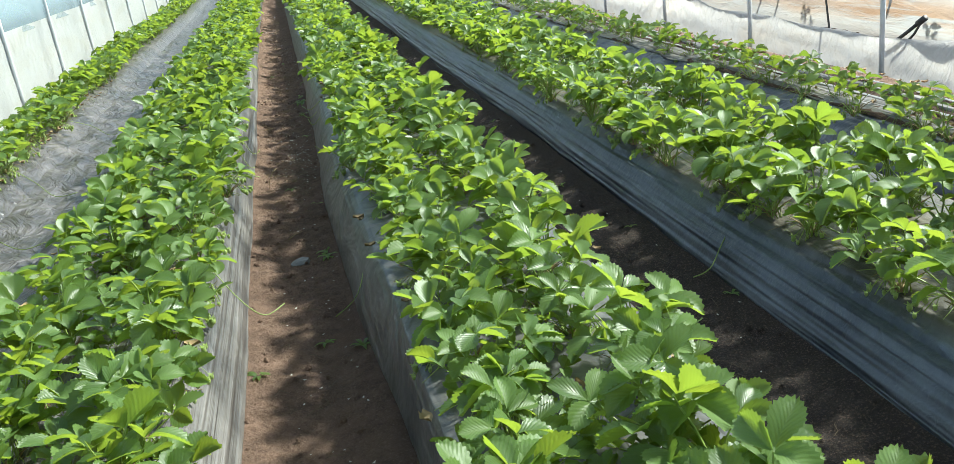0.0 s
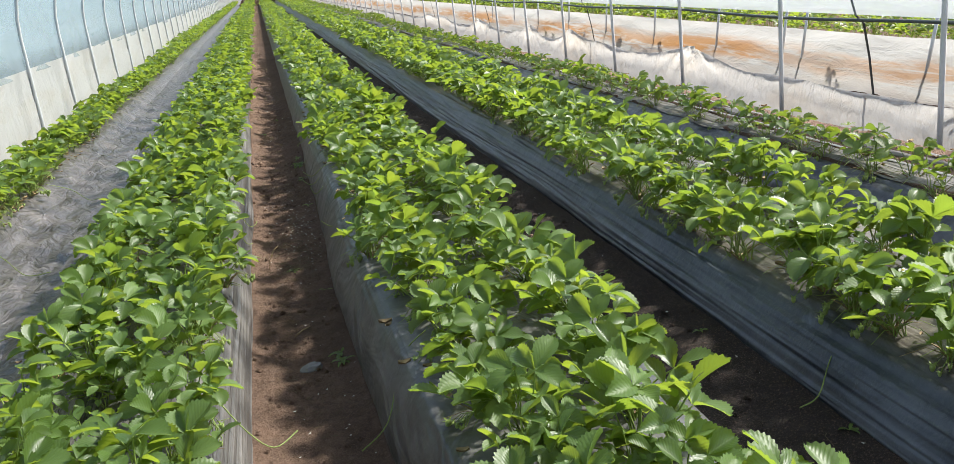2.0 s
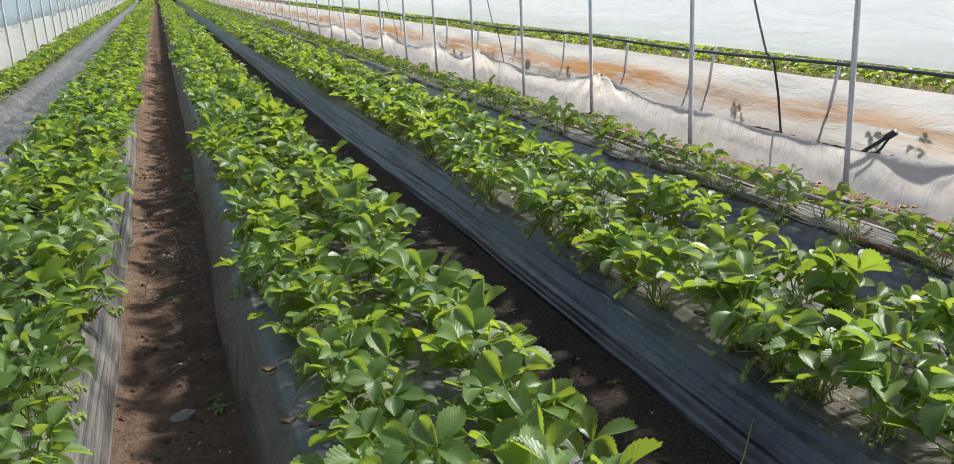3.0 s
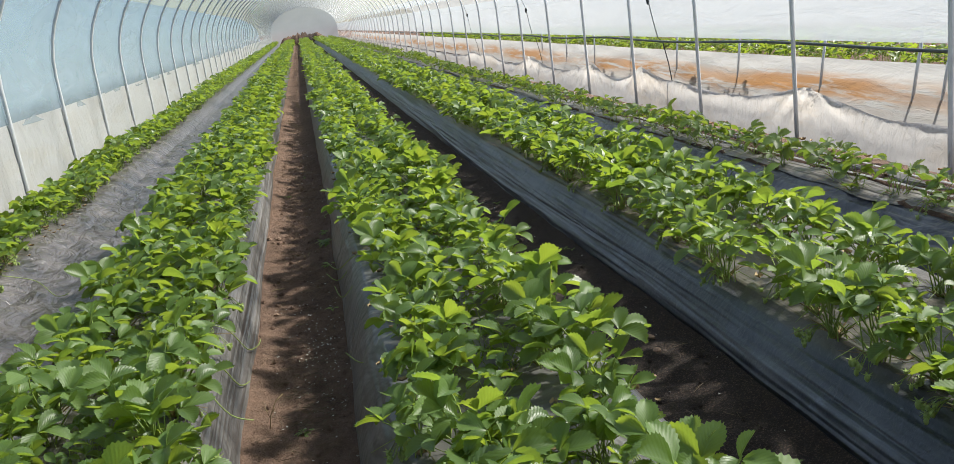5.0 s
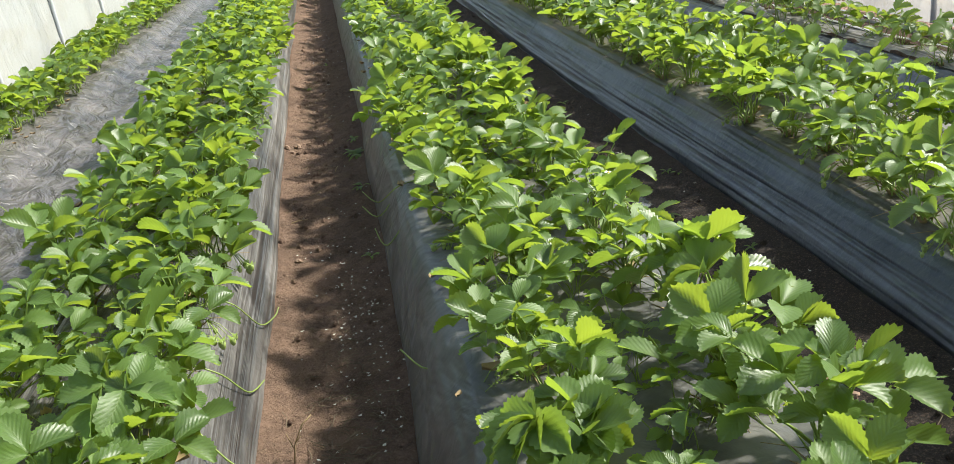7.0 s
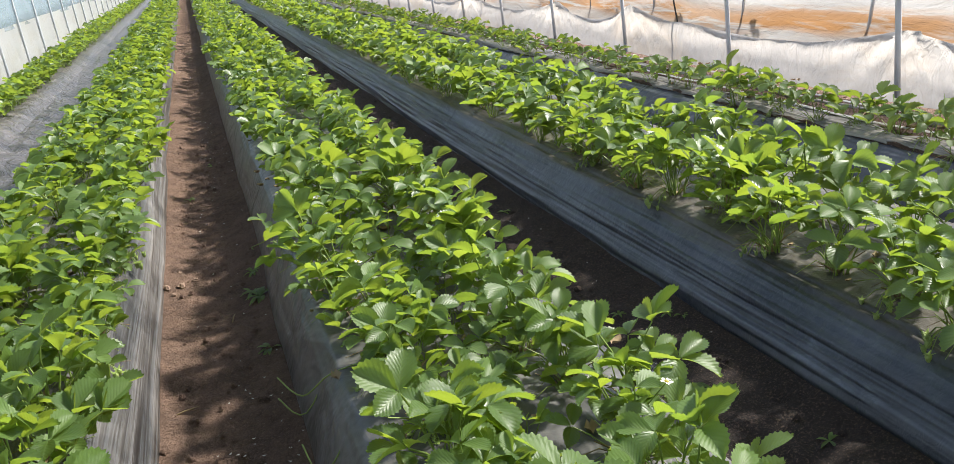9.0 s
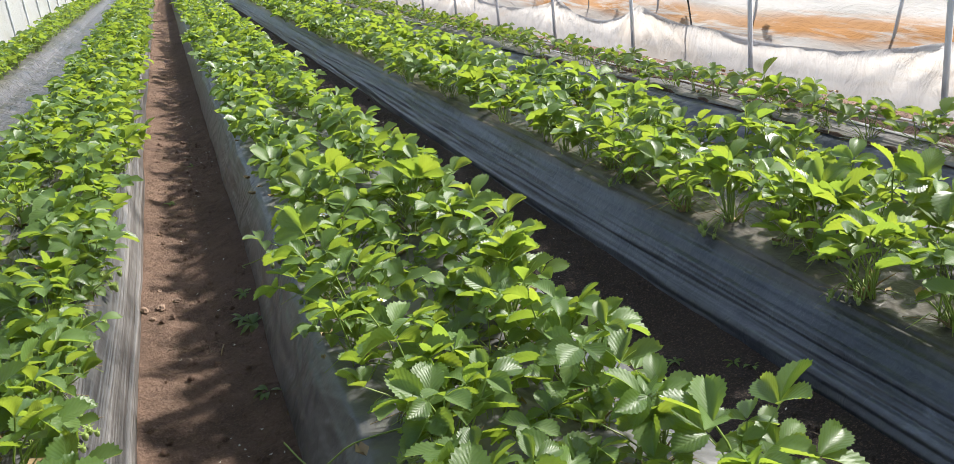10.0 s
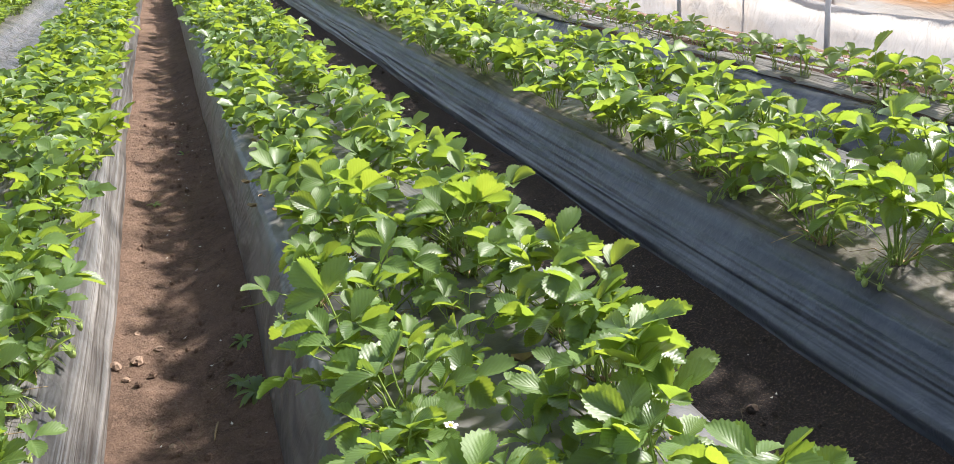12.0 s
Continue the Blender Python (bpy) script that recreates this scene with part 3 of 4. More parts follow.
def plant_thing(x, y, z, r, count, scale, group, label, truss_side=180.0, far_row=False, low_every=3):
    root = tagged(new("strawberry_plant"), label, "strawberry plant", group)
    root.empty_display_size = 0.05
    root.matrix_world = pose(x, y, z, 0, 0, 0)
    for kind, a, tip, s, dx, dy, low in leaf_poses(r, count, low_every):
        ob = new("leaf", SMALL_LEAVES[kind] if low or far_row else LEAVES[kind])
        ob.parent = root
        ob.matrix_basis = Matrix.LocRotScale((dx, dy, 0), Euler((tip, tip * 0.7, a)), Vector((s, s, s)) * scale)
    child("crown", CROWNS[int(r.integers(0, 4))], root, "brown rootstock with young shoots")
    for _ in range(int(r.random() < (0.9 if truss_side == 0.0 else 0.65))):
        t = child("fruit_truss", TRUSSES[int(r.integers(0, 6))], root, "hanging cluster of small unripe green berries")
        t.matrix_basis = pose(0, 0, 0.01, 0, 0, truss_side + r.uniform(-50, 50))
    if r.random() < 0.07:
        child("flower", FLOWERS[int(r.integers(0, 4))], root, "white five-petalled flower").matrix_basis = pose(0, 0, r.uniform(0.0, 0.05), 0, 0, r.uniform(0, 360))
    return root


def plant_spots(x, y0, y1, gap, seed, jitter=0.04):
    r = np.random.default_rng(seed)
    out, y = [], y0
    while y < y1:
        out.append((x + r.normal(0, jitter), y))
        y += gap * r.uniform(0.8, 1.2)
    return out


ROWS_OF_PLANTS = [  # x, z, gap, leaves, scale, seed, group
    (-0.435, 0.20, 0.19, 17, 1.03, 1, "plants of the left bed"),
    (-0.78, 0.20, 0.19, 17, 1.03, 2, "plants of the left bed"),
    (0.335, 0.20, 0.185, 17, 0.98, 3, "plants of the middle bed"),
    (0.665, 0.20, 0.19, 17, 1.03, 4, "plants of the middle bed"),
    (1.515, 0.182, 0.20, 15, 1.05, 5, "plants of the right bed"),
    (1.86, 0.18, 0.20, 15, 1.05, 6, "plants of the right bed"),
    (0.50, 0.205, 0.19, 9, 0.62, 9, "plants of the middle bed"),
    (-0.61, 0.205, 0.20, 9, 0.62, 10, "plants of the left bed"),
    (1.69, 0.185, 0.22, 8, 0.62, 11, "plants of the right bed"),
    (2.625, 0.14, 0.22, 9, 0.86, 7, "plants of the outer right bed"),
    (-1.76, 0.18, 0.155, 13, 1.12, 8, "plants of the outer left bed"),
]
NEAR, MID = 7.9, 19.0


def stuff_mesh(name, spots, lod, r, count, scale):
    V, F, U, MI = [], [], [], []
    n = 0
    for x, y, z in spots:
        for kind, a, tip, s, dx, dy, low in leaf_poses(r, count):
            v, f, t, mi = LOD[lod][kind]
            m3 = turn(tip, tip * 0.7, a) * (s * scale)
            V.append(v @ m3.T + (x + dx, y + dy, z))
            F.append(np.concatenate(f) + n)
            U.append(t)
            MI.append(mi)
            n += len(v)
    V, F, U, MI = np.concatenate(V), np.concatenate(F), np.concatenate(U), np.concatenate(MI)
    me = bpy.data.meshes.new(name)
    me.vertices.add(len(V))
    me.vertices.foreach_set("co", V.astype(np.float32).ravel())
    me.loops.add(F.size)
    me.loops.foreach_set("vertex_index", F.astype(np.int32).ravel())
    me.polygons.add(len(F))
    me.polygons.foreach_set("loop_start", np.arange(0, F.size, 4, dtype=np.int32))
    me.polygons.foreach_set("loop_total", np.full(len(F), 4, dtype=np.int32))
    me.polygons.foreach_set("use_smooth", np.ones(len(F), dtype=bool))
    me.materials.append(LEAF)
    me.materials.append(STALK)
    me.polygons.foreach_set("material_index", MI.astype(np.int32))
    me.uv_layers.new(name="UVMap").data.foreach_set("uv", U[F.ravel()].astype(np.float32).ravel())
    me.update(calc_edges=True)
    me.validate()
    return me


tall = plant_thing(2.58, 8.12, 0.12, np.random.default_rng(9), 9, 1.35, "plants of the outer right bed", "tall dark strawberry plant standing on pale worn film")
for x, z, gap, leaves, scale, seed, group in ROWS_OF_PLANTS:
    near = plant_spots(x, 0.9, NEAR, gap, seed)
    if seed > 8:
        low_row = [(px, py, z) for px, py in near]
        tagged(new("low_foliage", stuff_mesh("low_foliage", low_row, 1, np.random.default_rng(100 + seed), leaves, scale)), "low small leaves filling the middle of the bed", "strawberry leaves", kind="stuff")
        continue
    side = 0.0 if seed in (1, 4, 6, 8) else 180.0
    label = {7: "small sparse strawberry plant on pale worn film", 8: "dense low strawberry plant beside the white skirt film"}.get(seed, "leafy green strawberry plant growing through black mulch film")
    r = np.random.default_rng(100 + seed)
    for px, py in near:
        plant_thing(px, py, z, r, leaves, scale * r.uniform(0.86, 1.1), group, label, side, seed > 6, 6 if seed == 5 else 4)
    back = [(px, py, z) for px, py in plant_spots(x, START + 0.3, 0.8, gap, seed + 60)]
    tagged(new("strawberry_foliage", stuff_mesh("strawberry_foliage", back, 2, r, min(leaves, 12), scale)), "row of strawberry plants near the tunnel entrance", "strawberry plants", kind="stuff")
    mid = [(px, py, z) for px, py in plant_spots(x, near[-1][1] + gap, MID, gap, seed + 20)]
    tagged(new("strawberry_foliage", stuff_mesh("strawberry_foliage", mid, 2, r, min(leaves, 15), scale * 1.03)), "continuous row of strawberry plants further along the bed", "strawberry plants", kind="stuff")
    far = [(px, py, z) for px, py in plant_spots(x, MID, END - 1, gap * 2.0, seed + 40)]
    tagged(new("strawberry_foliage", stuff_mesh("strawberry_foliage", far, 3, r, max(leaves - 4, 9), scale * 1.3)), "distant row of strawberry plants along the bed", "strawberry plants", kind="stuff")

# ---- tunnel frame and films ----
X_LEFT, X_RIGHT, LEG, RISE = -2.07, 3.43, 1.1, 1.8
MID_X, HALF = (X_LEFT + X_RIGHT) / 2, (X_RIGHT - X_LEFT) / 2


def arch_path(inset=0.0):
    pts = [(X_RIGHT - inset, -0.08), (X_RIGHT - inset, 0.4), (X_RIGHT - inset, 0.9)]
    for k in range(0, 37):
        a = math.pi * k / 36
        pts.append((MID_X + (HALF - inset) * math.cos(a), LEG + (RISE - inset) * math.sin(a)))
    return pts + [(X_LEFT + inset, 0.9), (X_LEFT + inset, 0.4), (X_LEFT + inset, -0.08)]


def arch_things():
    me = bar("tunnel_arch", [(x, -0.19 * (X_RIGHT - x) / (X_RIGHT - X_LEFT), z) for x, z in arch_path()], 0.0155, STEEL, 8)
    first = tagged(new("tunnel_arch", me), "galvanised steel pipe arch of the plastic tunnel", "tunnel arch", "arches of the tunnel")
    first.matrix_world = pose(0, 7.95 - 1.545 * 7, 0)
    for k in range(-6, 47):
        copy_thing(first, pose(0, 7.95 + 1.545 * k, 0))


arch_things()

outer = [(x, z) for x, z in arch_path(-0.03)]
ROLL = 0.683


def cover_row(lo_right, lo_left):
    keep = [(x, z) for x, z in outer if (z > lo_right if x > 0 else z > lo_left)]
    keep = keep + [(outer[-1][0], lo_left)]

    def section(y):
        bay = abs(math.sin(math.pi * (y - 7.95) / 1.545))
        return [(x + (0.012 * bay * (MID_X - x) / HALF), z - 0.012 * bay) for x, z in keep]
    return section


cover = tagged(new("tunnel_film", sheet_along("tunnel_film", steps_along(START - 2, END, 0.3, 1.2, 20.0), cover_row(1.3, 0.8), TUNNEL)),
               "translucent milky plastic film stretched over the arches", "tunnel film", kind="structure")


side = [(x, z) for x, z in arch_path(-0.038) if x > 3.2 and z > 0.8]
tagged(new("side_film", sheet_along("side_film", steps_along(START - 2, END, 0.3, 1.2, 20.0), lambda y: [(side[0][0], ROLL + 0.03)] + [(x, z) for x, z in side if z < 1.40], CURTAIN)),
       "bluish milky side film that rolls up on the bar", "side film", kind="structure")


def end_wall(name, y):
    pts = [(x, y, max(z, -0.05)) for x, z in arch_path(-0.03)]
    v = pts + [(MID_X, y, 0.9)]
    f = [(k, k + 1, len(pts)) for k in range(len(pts) - 1)] + [(len(pts) - 1, 0, len(pts))]
    return tagged(new(name, mesh_of(name, v, f, END_FILM, smooth=False)), "plastic film closing the end of the tunnel", "end wall", kind="structure")


end_wall("wall_far_end", END - 0.2)
end_wall("wall_near_end", START - 1.8)

# bank of earth and brushwood heaped against the far end
bank_x, bank_y = np.linspace(-1.6, 2.6, 43), np.linspace(-0.7, 0.7, 9)
bank_v = [(x, END - 1.2 + y, -0.05 + (0.85 + 0.35 * ripple(x * 1.3, 3.0) + 0.3 * ripple(x * 5.0, y * 5.0)) * max(0.0, 1 - (y / 0.7) ** 2) * max(0.0, 1 - abs((x - 0.5) / 2.1) ** 4)) for x in bank_x for y in bank_y]
tagged(new("earth_bank", mesh_of("earth_bank", bank_v, grid(43, 9), SOIL)), "brown earth bank heaped at the far end of the tunnel", "earth bank", kind="structure")

# white skirt along the left side


def left_skirt(y):
    return [(X_LEFT - 0.02 + 0.03 * (1 - k / 8) ** 2 + 0.012 * ripple(k * 0.5, y * 1.3, 3.0), 0.02 + 0.82 * k / 8 + 0.012 * ripple(y * 0.7, 5.0)) for k in range(9)]


tagged(new("skirt_left", sheet_along("skirt_left", steps_along(START, END, 0.2, 0.8, 20.0), left_skirt, SKIRT)), "white plastic skirt film along the tunnel side", "skirt film", kind="structure")

# sagging skirt along the right side, hung up at some of the pipes


HOOKS = ((4.1, 0.07, 0.6, 0.6), (6.2, 0.035, 0.4, 0.6), (7.95, 0.17, 0.55, 0.6), (10.0, 0.06, 0.8, 0.8), (11.08, 0.17, 0.5, 0.35), (12.68, 0.16, 0.4, 0.6), (15.7, 0.16, 0.8, 0.5), (18.8, 0.13, 0.7, 0.5), (20.3, 0.14, 0.7, 0.6))


def hang(y):
    """Height of the sagging skirt: it is tied up at some pipes and slack between them."""
    z = 0.212
    for p, h, before, after in HOOKS:
        z += h * math.exp(-(abs(y - p) / (before if y < p else after)) ** 1.3)
    return z + 0.010 * ripple(y * 1.6, 7.0)


def right_skirt(y):
    h = hang(y)
    foot = 3.462 - 0.10 * max(0.0, min(1.0, (4.75 - y) / 0.4))
    row = []
    for k in range(19):
        u = k / 18
        x = foot + (3.50 - foot) * u + 0.022 * ripple(u * 2.6, y * 2.4, 1.0) * (1 - 0.5 * u) + 0.007 * ripple(u * 5.0 + y, y * 6.0, 9.0) + 0.004 * ripple(u * 9.0 - 2 * y, y * 10.0, 19.0)
        for p, ph, w0, w1 in HOOKS:
            if ph > 0.1 and abs(y - p) < 1.6:
                a = math.atan2((1.02 - u) * h, y - p)
                x += (0.013 * math.sin(a * 9 + p) + 0.008 * math.sin(a * 19 + 2 * p) + 0.004 * math.sin(a * 37)) * math.exp(-abs(y - p) / 0.7) * min(1, 3 * u)
        # slack film rolls over at its upper edge
        x += 0.05 * max(0.0, u - 0.86) / 0.14 * (0.4 + ripple(y * 1.9, 31.0))
        row.append((max(x, foot - 0.012), -0.07 + (h + 0.07) * (u if u < 0.92 else 0.92 + 0.3 * (u - 0.92)) / 0.944 + 0.008 * ripple(u * 4, y * 2.6, 6.0) * u))
    return row


tagged(new("skirt_right", sheet_along("skirt_right", steps_along(START, END, 0.035, 0.5, 18.0), right_skirt, SKIRT_RIGHT)), "sagging white plastic skirt film lying on the ground", "skirt film", kind="structure")

roll = tagged(new("roll_bar", bar("roll_bar", [(3.463, y, ROLL + 0.012 * math.sin(y * 1.7)) for y in np.arange(START - 1, END, 0.4)], 0.0105, DARK, 10)),
              "dark roll-up bar along the lower edge of the tunnel film", "roll bar", kind="structure")

# the neighbouring tunnel
NX = 4.62


def far_skirt(y):
    flare = 0.02 + 0.09 * max(0.0, min(1.0, (y - 5.0) / 1.6))
    return [(NX - flare * (1 - k / 10) ** 2 + 0.03 * ripple(k * 0.4, y * 1.5, 12.0), -0.12 + 0.50 * k / 10 + 0.015 * ripple(y * 0.8, 3.0) * k / 10) for k in range(11)]


tagged(new("neighbour_skirt", sheet_along("neighbour_skirt", steps_along(START, END, 0.15, 0.8, 20.0), far_skirt, SKIRT_FAR)), "white skirt film of the next tunnel with rusty soil stains", "skirt film", kind="structure")
for k, (x, z) in enumerate(((5.25, 0.19), (5.6, 0.19), (6.5, 0.19))):
    spots = [(px, py, z) for px, py in plant_spots(x, START + 4, 40.0, 0.2, 70 + k)]
    tagged(new("neighbour_foliage", stuff_mesh("neighbour_foliage", spots, 3, np.random.default_rng(80 + k), 10, 1.05)), "strawberry plants in the next tunnel", "strawberry plants", kind="stuff")

# low plants close behind the stained film: their shadows show on it
r = np.random.default_rng(91)
for px, py in plant_spots(4.73, 4.0, 16.0, 0.42, 92, 0.02):
    if r.random() < 0.6:
        small = tagged(new("strawberry_plant"), "small upright strawberry plant behind the stained skirt film", "strawberry plant", "plants along the next tunnel's edge")
        small.matrix_world = pose(px, py, -0.06 + 0.06 * r.random())
        for kind, a, tip, sc, dx, dy, low in leaf_poses(r, 3):
            ob = new("leaf", SMALL_LEAVES[kind - kind % 5])
            ob.parent = small
            ob.matrix_basis = Matrix.LocRotScale((dx, dy * 2, 0), Euler((tip, tip, a)), Vector((1, 1, 1)) * sc * 1.05)

# stakes of the next tunnel, leaning
stake = tagged(new("leaning_stake", bar("leaning_stake", [(0, 0.09, -0.15), (0, 0.0, 0.25), (0, -0.09, 0.62)], 0.0125, STEEL, 8)), "grey pipe stake leaning behind the skirt film", "stake", "stakes of the next tunnel")
stake.matrix_world = pose(NX - 0.02, 3.23, 0)
for y in [4.79, 6.36, 7.93, 8.25, 9.5, 11.06, 12.65, 14.2, 15.8, 17.3, 18.9, 20.4]:
    copy_thing(stake, pose(NX - 0.02, y, 0))


def neighbour_cover(y):
    pts = [(NX + 0.02, 0.56), (NX + 0.03, 0.95)]
    for k in range(13):
        a = math.pi * (1 - k / 12)
        pts.append((NX + 2.8 + 2.75 * math.cos(a), 1.15 + 0.8 * math.sin(a)))
    return pts + [(NX + 5.55, 0.0)]


tagged(new("neighbour_film", sheet_along("neighbour_film", steps_along(START, END, 1.0, 3.0, 20.0), neighbour_cover, TUNNEL_OUT)), "translucent film of the next tunnel", "tunnel film", kind="structure")


def west_cover(y):
    pts = [(-3.1, -0.1), (-3.1, 0.6)]
    for k in range(13):
        a = math.pi * k / 12
        pts.append((-5.85 + 2.75 * math.cos(a), 1.1 + 1.8 * math.sin(a)))
    return pts + [(-8.6, -0.1)]


tagged(new("west_tunnel_film", sheet_along("west_tunnel_film", steps_along(START, END, 1.0, 3.0, 20.0), west_cover, TUNNEL_WEST)), "bluish film of the tunnel on the other side", "tunnel film", kind="structure")

# ---- small things of the tunnel sides ----
wire = tagged(new("wire", bar("wire", [(3.41, y, 1.13 + 0.018 * abs(math.sin(math.pi * (y - 7.95) / 1.545))) for y in np.arange(START, 40.0, 0.25)], 0.0014, STEEL, 5)),
              "thin grey wire strung along the arches", "wire")


def strap_thing(y):
    """A film strap outside: flat band from the eaves past the roll bar to a peg in the ground."""
    path = [(3.34, y + 0.36, 1.42), (3.40, y + 0.26, 1.25), (3.435, y + 0.16, 1.08), (3.44, y + 0.08, 0.87), (3.45, y + 0.02, 0.71), (3.49, y + 0.0, 0.66), (3.53, y - 0.005, 0.45), (3.56, y - 0.01, 0.2), (3.62, y - 0.01, -0.05)]
    v, f = [], []
    for k, (x, yy, z) in enumerate(path):
        w = 0.009
        v += [(x, yy - w, z), (x + 0.004, yy - w, z), (x + 0.004, yy + w, z), (x, yy + w, z)]
    for k in range(len(path) - 1):
        for s in range(4):
            t = (s + 1) % 4
            f.append((k * 4 + s, k * 4 + t, k * 4 + 4 + t, k * 4 + 4 + s))
    band = mesh_of("film_strap", v, f, (STRAP_GREY, STRAP), smooth=False)
    band.polygons.foreach_set("material_index", [0 if k < 16 else 1 for k in range(len(f))])
    ob = tagged(new("film_strap", band), "grey and black strap holding the tunnel film down", "strap", "straps of the tunnel film")
    knot = child("knot", mesh_of("knot", *moved(ball(0.017, 8, 6, 2.4), Matrix.Translation((3.435, y + 0.155, 1.06))), STRAP), ob, "black knot of the strap")
    return ob


for y in (5.6, 10.38, 15.1, 19.8):
    strap_thing(y)

handle = tagged(new("winding_rod"), "bent black rod leaning on the sagging skirt film", "rod")
handle.matrix_world = pose(3.58, 4.8, 0.0)
child("rod", bar("rod", [(-0.02, 0.13, 0.19), (0.0, 0.05, 0.25), (0.0, -0.09, 0.34)], 0.011, STRAP, 8), handle)
child("brace", bar("brace", [(-0.02, 0.07, 0.16), (0.0, -0.02, 0.25), (0.0, -0.08, 0.33)], 0.007, STRAP, 8), handle)
child("grip", bar("grip", [(0.0, -0.05, 0.315), (0.0, -0.11, 0.352)], 0.019, STRAP, 8), handle)

# ---- small things in the furrows ----
r = np.random.default_rng(77)


def floor_z(x, y):
    return ground_z(x, y)


def rock(seed, a, b, c):
    q = np.random.default_rng(seed)
    v, f = ball(1.0, 9, 6)
    out = []
    for p3 in v:
        n3 = Vector(p3)
        k = 1 + 0.28 * noise.noise(n3 * 1.7 + Vector((seed, 0, 0)))
        out.append((n3.x * a * k, n3.y * b * k, max(n3.z * c * k, -0.5 * c)))
    return mesh_of("stone", out, f, STONE, smooth=False)


stone = tagged(new("flat_stone", rock(3, 0.048, 0.03, 0.018)), "flat dark grey stone lying in the furrow", "stone")
stone.matrix_world = pose(-0.088, 3.80, floor_z(-0.088, 3.8) + 0.006, 6, -8, 20)

# shed petals, clods and bits of straw
pv, pf = [], []
cv, cf = [], []
for _ in range(380):
    a, b = FURROWS[0] if r.random() < 0.78 else FURROWS[1]
    x = a + (b - a) * np.clip(r.normal(0.66, 0.17), 0.05, 0.95)
    y = 1.0 + 11.5 * r.random()
    if r.random() < 0.4:
        x, y = r.normal(-0.02, 0.075), r.normal(5.7, 0.5)
    z = floor_z(x, y) + 0.004
    s, w = r.uniform(0.0025, 0.0055), r.uniform(0, 6.28)
    n = len(pv)
    pv += [(x + s * math.cos(w + k * 1.57) * (1.3 if k % 2 else 0.8), y + s * math.sin(w + k * 1.57) * (1.3 if k % 2 else 0.8), z + (0.004 * r.random() if k % 2 else 0)) for k in range(4)]
    pv += [(x, y, z + 0.002)]
    pf += [(n + k, n + (k + 1) % 4, n + 4) for k in range(4)]
tagged(new("fallen_petals", mesh_of("fallen_petals", pv, pf, OLD_PETAL)), "small white petals fallen on the furrow soil", "petals", kind="stuff")
for _ in range(2400):
    a, b = FURROWS[1 if r.random() < 0.4 else 0]
    x, y = a + (b - a) * (0.05 + 0.9 * r.random()), 0.8 + 11.0 * r.random()
    s = 0.002 + 0.012 * r.random() ** 5.5
    v, f = ball(s, 5, 4, 0.7)
    n = len(cv)
    o = Vector((x, y, floor_z(x, y) + 0.2 * s))
    cv += [Vector(q) * (1 + 0.3 * (r.random() - 0.5)) + o for q in v]
    cf += [tuple(i + n for i in q) for q in f]
tagged(new("soil_clods", mesh_of("soil_clods", cv, cf, SOIL, smooth=False)), "loose crumbs and clods of brown soil", "soil clods", kind="stuff")
bits = []
for _ in range(320):
    if r.random() < 0.5:
        x, y = r.normal(-0.05, 0.07), r.normal(5.15, 0.25)
    else:
        a, b = FURROWS[int(r.integers(0, 2))]
        x, y = a + (b - a) * (0.2 + 0.6 * r.random()), 1.5 + 9.0 * r.random()
    w, ln = r.uniform(0, 6.28), r.uniform(0.012, 0.04)
    z = floor_z(x, y) + 0.006
    d = Vector((math.cos(w), math.sin(w), 0)) * ln
    o = Vector((x, y, z))
    bits.append((*tube([o - d, o + Vector((0.01 * r.normal(), 0.01 * r.normal(), 0.012 * r.random())), o + d], 0.0011, 3, False), 0))
tagged(new("straw_litter", joined("straw_litter", bits, (STRAW,))), "dry stems and roots littering the furrow", "straw", kind="stuff")

scrap_v = []
for i in range(6):
    for j in range(5):
        scrap_v.append((0.09 * (i / 5 - 0.5) + 0.006 * r.normal(), 0.07 * (j / 4 - 0.5) + 0.006 * r.normal(), 0.02 + 0.03 * math.sin(2.2 * i / 5) + 0.008 * r.normal()))
scrap = tagged(new("plastic_scrap", mesh_of("plastic_scrap", scrap_v, grid(6, 5), SCRAP, smooth=False)), "crumpled scrap of clear plastic in the furrow", "plastic scrap")
scrap.matrix_world = pose(1.0, 6.12, floor_z(1.0, 6.12), 12, -10, 30)


def weed(x, y, count, size, label):
    root = tagged(new("weed"), label, "weed", "weeds in the furrows")
    root.matrix_world = pose(x, y, floor_z(x, y))
    for k in range(count):
        w = k * 2.4 + r.uniform(-0.3, 0.3)
        up = r.uniform(0.3, 1.0)
        pts = []
        for s in np.linspace(0, 1, 5):
            half = 0.16 * size * math.sin(math.pi * min(s * 0.92 + 0.06, 1))
            c = Vector((size * s, 0, size * (up * s - 0.7 * s * s)))
            pts += [c + Vector((0, -half, 0.1 * half)), c, c + Vector((0, half, 0.1 * half))]
        q = Euler((0, 0, w)).to_matrix()
        uv = [(0.5 * j, s) for s in np.linspace(0, 1, 5) for j in range(3)]
        child("leaf", mesh_of("weed_leaf", [q @ p3 for p3 in pts], grid(5, 3), LEAF, uv), root)
    return root


